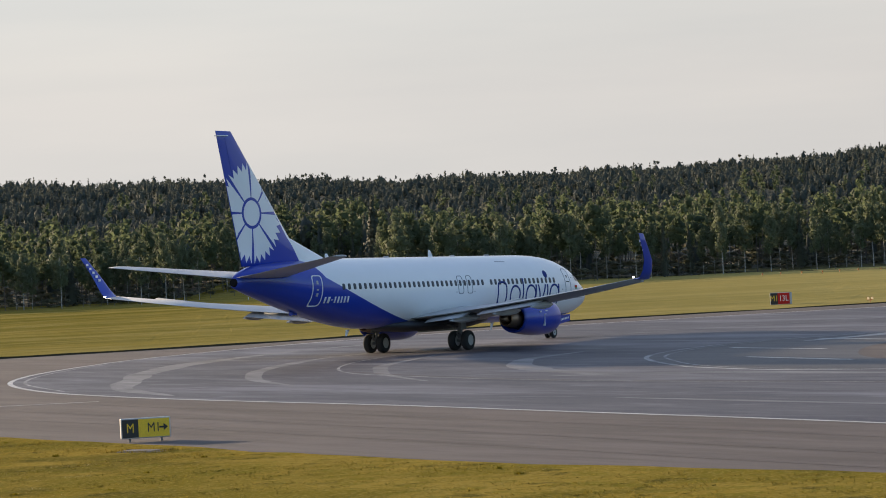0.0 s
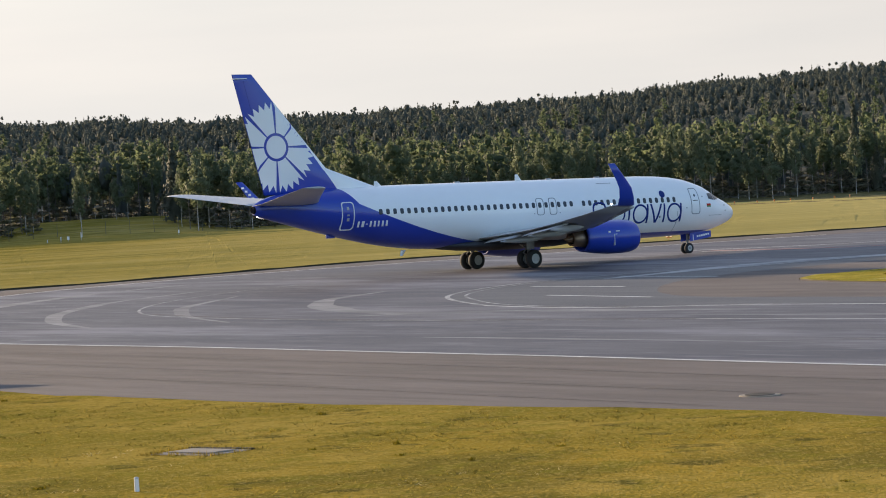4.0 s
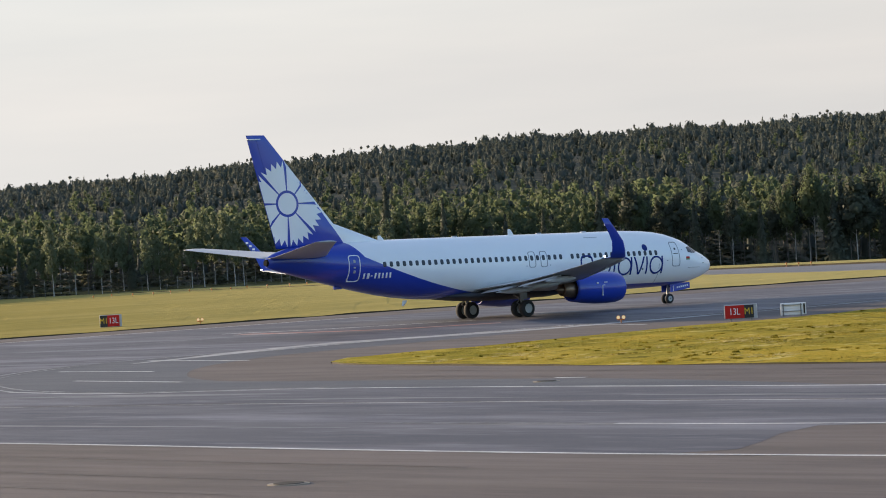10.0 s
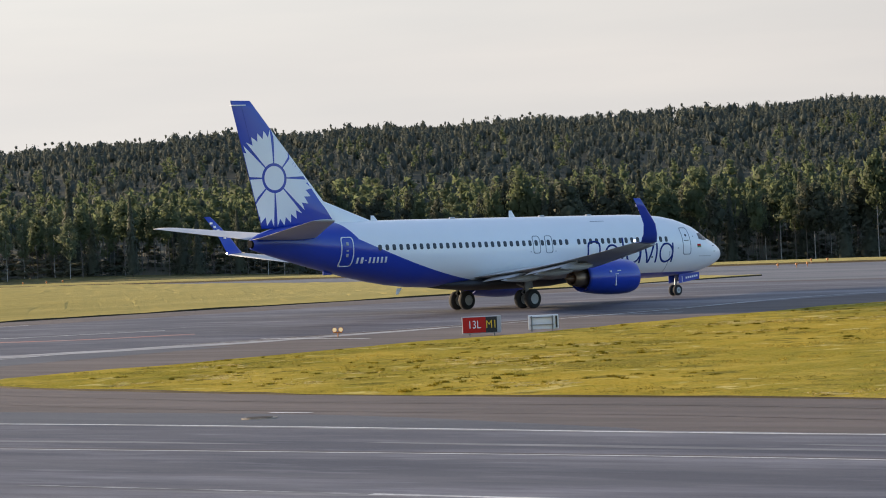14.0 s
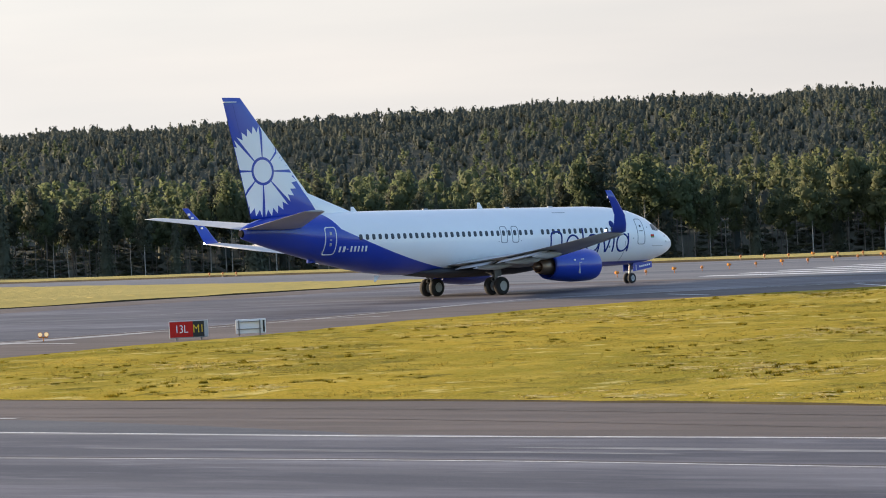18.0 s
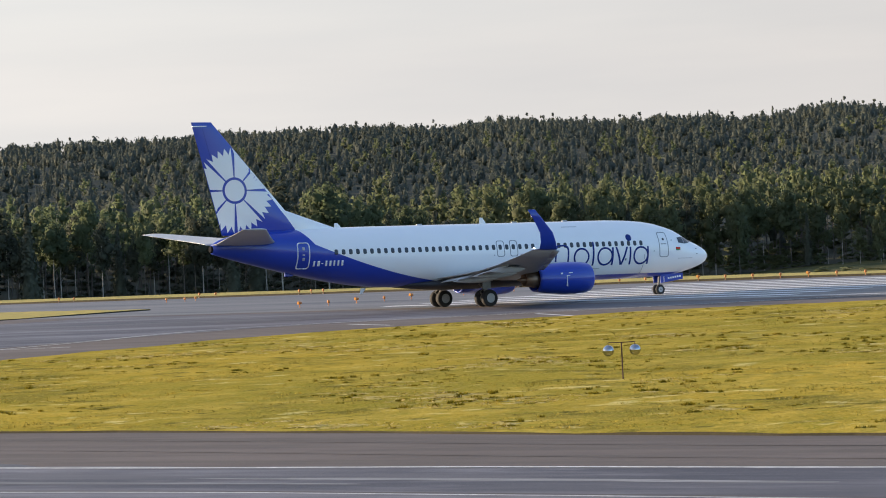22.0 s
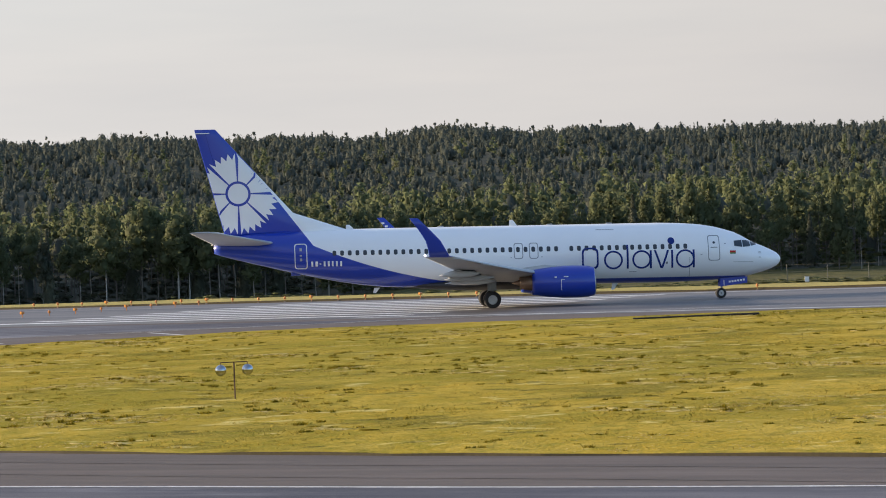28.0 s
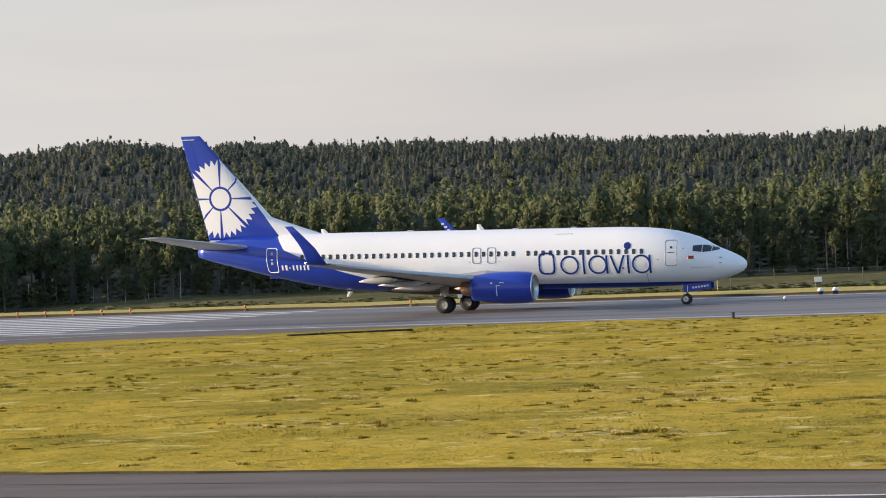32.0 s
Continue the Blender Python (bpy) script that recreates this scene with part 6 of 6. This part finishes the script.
for k in range(4):
    b = thing("spruce_tree", pose(*at_az(2 - k, 456), 0), "dark green spruce at the wood's edge", "tree", "trees at the wood's edge")
    ob = new("trunk", big_mesh("trunk", *trunk_mesh(rng, 0.011, 0.9, 7, 4), M_DARK_BARK))
    ob.parent = b
    ob = new("crown", big_mesh("crown", *crown_spruce(rng, 800, 0.020, False, 1.0, True, sides=9, rings=10), M_UNDER))
    ob.parent = b
    spruce_kinds.append(b)
used = 0
az = 14.0
while az > -48:
    birch = rng.random() < (0.75 if az > -29 else 0.85)
    kinds = birch_kinds if birch else spruce_kinds
    if birch and az < -30 and rng.random() < 0.6:
        kinds = low_birches
    if birch and az < -23 and rng.random() < 0.55:
        kinds = sunlit_birches
    if -31 < az < -11 and rng.random() < (0.58 if az > -23 else 0.12):
        kinds = dark_trees
    if az > -8 and rng.random() < 0.7:
        kinds = hazy_birches
    r = rng.uniform(446, 462)
    x, y = at_az(az, r + (30 if in_clearing(*at_az(az, r)) else 0))
    h = (rng.uniform(9.5, 12.5) - land(x, y)) * (0.92 + 0.3 * noise.noise((az * 0.9, 0.3, 1.7))) * rng.choice([1.0, 1.0, 0.92, 0.85] if az > -29 else [1.0, 0.9, 0.75, 0.6, 0.48])
    wide = rng.uniform(0.7, 1.15)
    m = pose(x, y, land(x, y) - 0.25, 0, 0, rng.uniform(0, 360)) @ Matrix.Diagonal((h * wide, h * wide, h, 1))
    if used < len(birch_kinds) and kinds is birch_kinds:
        kinds[used].matrix_basis = m
        used += 1
    else:
        o = kinds[rng.integers(len(kinds))]
        c = copy_thing(o, Matrix.Identity(4))
        c.matrix_basis = m
    az -= rng.uniform(0.12, 0.31)
for k, o in enumerate(hazy_birches):
    x, y = at_az(11 - 4.2 * k, 448)
    o.matrix_basis = pose(x, y, land(x, y) - 0.25, 0, 0, 80 * k) @ Matrix.Diagonal((8, 8, 11, 1))
for k, o in enumerate(dark_trees):
    x, y = at_az(-14.5 - 3.6 * k, 449)
    o.matrix_basis = pose(x, y, land(x, y) - 0.25, 0, 0, 50 * k) @ Matrix.Diagonal((8, 8, 10.5, 1))
for k, o in enumerate(sunlit_birches):
    x, y = at_az(-24.6 - 3.1 * k, 450)
    o.matrix_basis = pose(x, y, land(x, y) - 0.25, 0, 0, 60 * k) @ Matrix.Diagonal((8, 8, 11, 1))
for k, o in enumerate(low_birches):
    x, y = at_az(-33.3 - 3.6 * k, 447)
    o.matrix_basis = pose(x, y, land(x, y) - 0.25, 0, 0, 70 * k) @ Matrix.Diagonal((6.5, 6.5, 8.5, 1))
for k, o in enumerate(spruce_kinds):
    x, y = at_az(5 - 13 * k, 466)
    o.matrix_basis = pose(x, y, land(x, y) - 0.25) @ Matrix.Diagonal((14, 14, 13.5, 1))


def stand(count, r0, r1, h0, h1, power=1.0, wide=1.0):
    out = []
    for _ in range(count):
        x, y = at_az(rng.uniform(-49, 15), r0 + (r1 - r0) * rng.random() ** power)
        h = rng.uniform(h0, h1)
        if in_clearing(x, y):
            continue
        out.append((x, y, land(x, y) - 0.3, h, h * wide * rng.uniform(0.9, 1.3), rng.uniform(0, 6.28)))
    return out


birch_far = [crown_birch(rng, 100, 0.031, 0.50, 1.5, True, 1, 5) for _ in range(8)]
spruce_far = [crown_spruce(rng, 32, 0.046, False, 1.35, True, 0.1, 5, 3) for _ in range(4)] + [crown_spruce(rng, 32, 0.048, True, 1.4, True, 0.1, 6, 3) for _ in range(9)] + [crown_birch(rng, 34, 0.046, 0.4, 1.2, True, 1, 2) for _ in range(3)]
trunks = [trunk_mesh(rng, 0.0085, 0.8, 4) for _ in range(4)]


def wood(name, label, places, templates, leaf, bark):
    w = new(name, big_mesh(name, *sown(templates, places), leaf))
    tagged(w, label, "forest", kind="stuff")
    near = [p for p in places if math.hypot(p[0], p[1]) < 520]
    t = new("trunks", big_mesh("trunks", *sown(trunks, near), bark))
    t.parent = w


near_birch = stand(1800, 462, 515, 6.5, 11.8, 1.0, 0.9)
near_birch = [(x, y, z, h - 0.9 * min(z, 0), w, a) for x, y, z, h, w, a in near_birch]
near_birch += stand(420, 512, 640, 4.6, 6.4, 0.7, 0.9)
golden = [p for p in near_birch if p[0] > 0.40 * p[1] and rng.random() < 0.85]
wood("birch_wood", "dense light green birch wood on the lower slope", [p for p in near_birch if p not in golden], birch_far, M_BIRCH_LEAF, M_DARK_BARK)
wood("birch_wood", "birch wood with the low sun put into its yellow-green leaf colour", golden, birch_far, M_SUNNY_LEAF, M_DARK_BARK)
wood("spruce_wood", "dense dark spruce and pine forest covering the hill", stand(380, 470, 530, 7, 10.5, 1.0, 0.8) + stand(17600, 518, 757, 3.3, 4.5, 0.8, 0.95) + stand(2600, 722, 772, 3.2, 5.6, 1.0, 0.85), spruce_far, M_SPRUCE_LEAF, M_DARK_BARK)
under = [(x, y, z, h * 0.34, w * 0.95, a) for x, y, z, h, w, a in stand(2300, 452, 515, 6, 12)]
bush = [crown_birch(rng, 44, 0.06, 0.34, 1.0, True, 1, 3) for _ in range(4)]
bush = [(v - [0, 0, 0.28], t, n) for v, t, n in bush]
# the same bushes in a shaded, a sunlit and a hazy leaf colour
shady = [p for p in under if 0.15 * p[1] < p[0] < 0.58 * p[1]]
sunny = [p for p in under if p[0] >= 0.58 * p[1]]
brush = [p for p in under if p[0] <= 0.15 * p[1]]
tagged(new("undergrowth", big_mesh("undergrowth", *sown(bush, brush), M_BRUSH)), "dry brush at the foot of the wood, grey-green lightened for haze", "undergrowth", kind="stuff")
tagged(new("undergrowth", big_mesh("undergrowth", *sown(bush, shady), M_UNDER)), "bushes filling the foot of the wood, leaves darkened for shade", "undergrowth", kind="stuff")
tagged(new("undergrowth", big_mesh("undergrowth", *sown(bush, sunny), M_SUNNY_LEAF)), "bushes along the edge of the wood, light green for the sun", "undergrowth", kind="stuff")

scrub = []
for _ in range(1500):
    off, s = rng.uniform(226, 262), rng.uniform(-170, 70)
    x, y = rw(off, s)
    if noise.noise((x * 0.05, y * 0.05, 2.2)) > -0.05:
        scrub.append((x, y, land(x, y) + 0.05, rng.uniform(0.3, 0.8), rng.uniform(4.0, 8.0), rng.uniform(0, 6.28)))
tagged(new("scrub", big_mesh("scrub", *sown(bush, scrub), M_SUNNY_LEAF)), "low rough scrub and tall weeds beyond the runway", "scrub", kind="stuff")

crest = [(x, y, z, h * 0.45, w * 0.6, a) for x, y, z, h, w, a in stand(1700, 724, 770, 6, 9)]
tagged(new("undergrowth", big_mesh("undergrowth", *sown(bush, crest), M_SPRUCE_LEAF)), "low dark bushes between the trees on the hill's crest", "undergrowth", kind="stuff")

# ---- turf ----


def tuft(rng, blades, spread, width=0.05):
    vs, ts, ns = [], [], []
    for i in range(blades):
        a, q = rng.uniform(0, 6.28), spread * rng.random()
        x, y = q * math.cos(a), q * math.sin(a)
        d = rng.uniform(0, 6.28)
        w, l = width, rng.uniform(0.1, 0.5)
        vs += [(x - w * math.cos(d), y - w * math.sin(d), 0), (x + w * math.cos(d), y + w * math.sin(d), 0), (x + l * math.cos(d + 1.2), y + l * math.sin(d + 1.2), rng.uniform(0.6, 1.0))]
        ts.append((3 * i, 3 * i + 1, 3 * i + 2))
        up = rng.normal(size=3) * 0.3
        ns += [(up[0], up[1] - 0.15, 1.0)] * 3
    return np.array(vs), np.array(ts), unit(np.array(ns))


def inside(p, poly):
    hit = False
    for (x0, y0), (x1, y1) in zip(poly, poly[1:] + poly[:1]):
        if (y0 > p[1]) != (y1 > p[1]) and p[0] < (x1 - x0) * (p[1] - y0) / (y1 - y0) + x0:
            hit = not hit
    return hit


island = ISLAND_NEAR + ISLAND_FAR[::-1]
verge = VERGE + [(20, -20), (-20, -20), (-50, 10), (-80, 60), (-100, 120)]


def scatter(count, poly, x0, x1, y0, y1, h0, h1, w, clump=0.0, seed=5.5):
    out = []
    while len(out) < count:
        x, y = rng.uniform(x0, x1), rng.uniform(y0, y1)
        if clump and noise.noise((x * 0.18, y * 0.18, seed)) < clump:
            continue
        if inside((x, y), poly) and all(inside((x + a, y + b), poly) for a, b in ((0.8, 0), (-0.8, 0), (0, 0.8), (0, -0.8))):
            h = rng.uniform(h0, h1)
            out.append((x, y, 0.045, h, w * rng.uniform(0.6, 1.5), rng.uniform(0, 6.28)))
    return out


tufts = [tuft(rng, 7, 0.9) for _ in range(8)]
clumps = [tuft(rng, 26, 0.8, 0.17) for _ in range(8)]
for name, mat, label, count, h0, h1, w, clump in (("grass_tufts", M_TUFT, "short uneven blades of sunlit grass", 33000, 0.035, 0.085, 0.3, -1.0), ("straw_tufts", M_STRAW, "pale dry straw lying in streaks over the grass", 5200, 0.03, 0.07, 0.45, 0.27), ("weed_tufts", M_WEED, "dark green weeds dotted over the grass", 1500, 0.05, 0.12, 0.2, 0.05)):
    seed = 5.9 if mat is M_WEED else 5.5
    pl = scatter(count, island, 17, 130, 40, 157, h0, h1, w, clump, seed) 
    if mat is not M_TUFT:
        pl += scatter(count // 40, verge, -30, 14, 14, 95, h0, h1, w * 0.8, clump, seed)
    tagged(new(name, big_mesh(name, *sown(clumps if mat is M_WEED else tufts, pl), mat)), label, "grass", kind="stuff")


pl = scatter(9000, verge, -30, 14, 14, 95, 0.03, 0.07, 0.3, -1.0)
for x, y, turn, w, d in COVERS:            # grass grown over the rims of the slabs
    for _ in range(150):
        u, v = rng.uniform(-0.6, 0.6) * w, rng.choice([-0.5, 0.5, 0.56]) * d + rng.normal() * 0.1
        if rng.random() < 0.3:
            u, v = rng.choice([-0.52, 0.52]) * w + rng.normal() * 0.1, rng.uniform(-0.5, 0.5) * d
        c, k = math.cos(radians(turn)), math.sin(radians(turn))
        pl.append((x + u * c - v * k, y + u * k + v * c, 0.045, rng.uniform(0.07, 0.16), rng.uniform(0.15, 0.3), rng.uniform(0, 6.28)))
tagged(new("verge_tufts", big_mesh("verge_tufts", *sown(tufts, pl), M_VERGE_TUFT)), "short olive blades of grass on the verge", "grass", kind="stuff")


def hummock(rng):
    """A low uneven patch, highest near its middle, that sinks into the turf at its rim."""
    vs, ts, n = [(0, 0, 1.0)], [], 11
    for k, (q, z) in enumerate(((0.5, 0.75), (1.0, -0.15))):
        for i in range(n):
            r = q * rng.uniform(0.6, 1.25)
            vs.append((r * math.cos(2 * math.pi * i / n), r * math.sin(2 * math.pi * i / n), z * rng.uniform(0.6, 1.2)))
    for i in range(n):
        j = (i + 1) % n
        ts += [(0, 1 + i, 1 + j), (1 + i, 1 + n + i, 1 + n + j), (1 + i, 1 + n + j, 1 + j)]
    return np.array(vs), np.array(ts), None


patches = [hummock(rng) for _ in range(8)]
dry = scatter(1500, island, 17, 130, 40, 157, 0.012, 0.03, 0.40, 0.22)
# every third straw patch gets a dark disc for its shade; others bare earth
soil = [(x + rng.uniform(-0.5, 0.5), y - rng.uniform(0.0, 0.5), z - 0.01, h * 0.8, w * 1.3, a) for x, y, z, h, w, a in dry[::3]] + scatter(420, island, 17, 130, 40, 157, 0.02, 0.035, 0.3, 0.05)
tagged(new("straw_patches", big_mesh("straw_patches", *sown(patches, dry), M_DRY)), "pale patches of dry straw lying on the grass island", "straw", kind="stuff")
tagged(new("soil_shade_patches", big_mesh("soil_shade_patches", *sown(patches, soil), M_SOIL_SHADE)), "dark patches of bare earth and of shade under the straw", "soil", kind="stuff")


# ---- what moves ----


def motions():
    rows = [
        (0, pose(-15.94, 153.51, 0, 0, 0, 61.87)),
        (0.5, pose(-14.36, 155.62, 0, 0, 0, 57.78)),
        (1, pose(-12.61, 157.75, 0, 0, 0, 53.77)),
        (1.5, pose(-10.67, 159.82, 0, 0, 0, 50.00)),
        (2, pose(-8.57, 161.81, 0, 0, 0, 46.58)),
        (2.5, pose(-6.39, 163.71, 0, 0, 0, 43.60)),
        (3, pose(-4.13, 165.53, 0, 0, 0, 40.92)),
        (3.5, pose(-1.80, 167.31, 0, 0, 0, 38.65)),
        (5.5, pose(8.77, 173.15, 0, 0, 0, 33.59)),
        (6, pose(11.40, 174.38, 0, 0, 0, 32.83)),
        (6.5, pose(14.04, 175.59, 0, 0, 0, 32.13)),
        (7, pose(16.65, 176.76, 0, 0, 0, 31.60)),
        (7.5, pose(19.25, 177.86, 0, 0, 0, 31.19)),
        (8, pose(21.86, 178.85, 0, 0, 0, 30.83)),
        (8.5, pose(24.45, 179.68, 0, 0, 0, 30.70)),
        (9, pose(26.96, 180.33, 0, 0, 0, 30.51)),
        (9.5, pose(29.42, 180.77, 0, 0, 0, 30.49)),
        (10, pose(31.75, 180.53, 0, 0, 0, 29.94)),
        (10.5, pose(34.08, 180.29, 0, 0, 0, 29.39)),
        (11, pose(36.41, 180.06, 0, 0, 0, 28.83)),
        (11.5, pose(38.80, 180.38, 0, 0, 0, 28.75)),
        (12, pose(41.21, 180.87, 0, 0, 0, 28.58)),
        (12.5, pose(43.62, 181.50, 0, 0, 0, 28.31)),
        (13, pose(46.04, 182.22, 0, 0, 0, 28.11)),
        (13.5, pose(48.45, 182.97, 0, 0, 0, 27.85)),
        (14, pose(50.86, 183.72, 0, 0, 0, 27.65)),
        (14.5, pose(53.22, 184.45, 0, 0, 0, 27.31)),
        (16.5, pose(62.45, 187.00, 0, 0, 0, 26.22)),
        (17, pose(64.80, 187.61, 0, 0, 0, 25.94)),
        (17.5, pose(67.08, 188.22, 0, 0, 0, 25.52)),
        (18, pose(69.37, 188.83, 0, 0, 0, 25.02)),
        (18.4, pose(71.20, 189.31, 0, 0, 0, 24.65)),
        (18.5, pose(76.77, 190.45, 0, 0, 0, 21.62)),
        (19, pose(78.87, 190.50, 0, 0, 0, 19.71)),
        (19.5, pose(81.01, 190.51, 0, 0, 0, 17.66)),
        (20, pose(83.17, 190.49, 0, 0, 0, 15.40)),
        (20.5, pose(85.34, 190.42, 0, 0, 0, 12.98)),
        (21, pose(87.52, 190.25, 0, 0, 0, 10.42)),
        (21.5, pose(89.69, 190.01, 0, 0, 0, 7.86)),
        (22, pose(91.88, 189.67, 0, 0, 0, 5.31)),
        (22.5, pose(94.06, 189.24, 0, 0, 0, 2.75)),
        (23, pose(96.25, 188.75, 0, 0, 0, 0.25)),
        (23.5, pose(98.45, 188.17, 0, 0, 0, -2.24)),
        (24, pose(100.64, 187.53, 0, 0, 0, -4.91)),
        (24.5, pose(102.83, 186.83, 0, 0, 0, -7.70)),
        (25, pose(105.00, 186.09, 0, 0, 0, -10.69)),
        (25.5, pose(107.17, 185.30, 0, 0, 0, -13.82)),
        (27.5, pose(115.63, 180.90, 0, 0, 0, -26.51)),
        (28, pose(117.74, 179.63, 0, 0, 0, -29.73)),
        (28.5, pose(119.86, 178.29, 0, 0, 0, -32.97)),
        (29, pose(121.98, 176.87, 0, 0, 0, -36.42)),
        (29.5, pose(124.10, 175.34, 0, 0, 0, -39.74)),
        (30, pose(126.17, 173.73, 0, 0, 0, -43.00)),
        (30.5, pose(128.20, 172.04, 0, 0, 0, -46.43)),
        (31, pose(130.23, 170.27, 0, 0, 0, -49.44)),
        (31.5, pose(132.24, 168.45, 0, 0, 0, -52.32)),
        (32, pose(134.27, 166.61, 0, 0, 0, -55.24)),
    ]
    walk(airliner, rows)
    # wheels roll with the distance gone
    gone, spin = 0.0, [(rows[0][0], 0.0)]
    last = rows[0]
    for t, m in rows[1:]:
        steps = max(1, math.ceil((m.translation - last[1].translation).length / 0.35))
        for k in range(1, steps + 1):
            spin.append((last[0] + (t - last[0]) * k / steps, gone + (m.translation - last[1].translation).length * k / steps))
        gone = spin[-1][1]
        last = (t, m)
    for wheels, r, x in ((main_wheels, MAIN_R, 0.0), (nose_wheels, NOSE_R, 15.6)):
        for w in wheels:
            base = Matrix.Translation((x, 0, r))
            walk(w, [(t, base @ Matrix.Rotation(d / r, 4, "Y")) for t, d in spin])


motions()
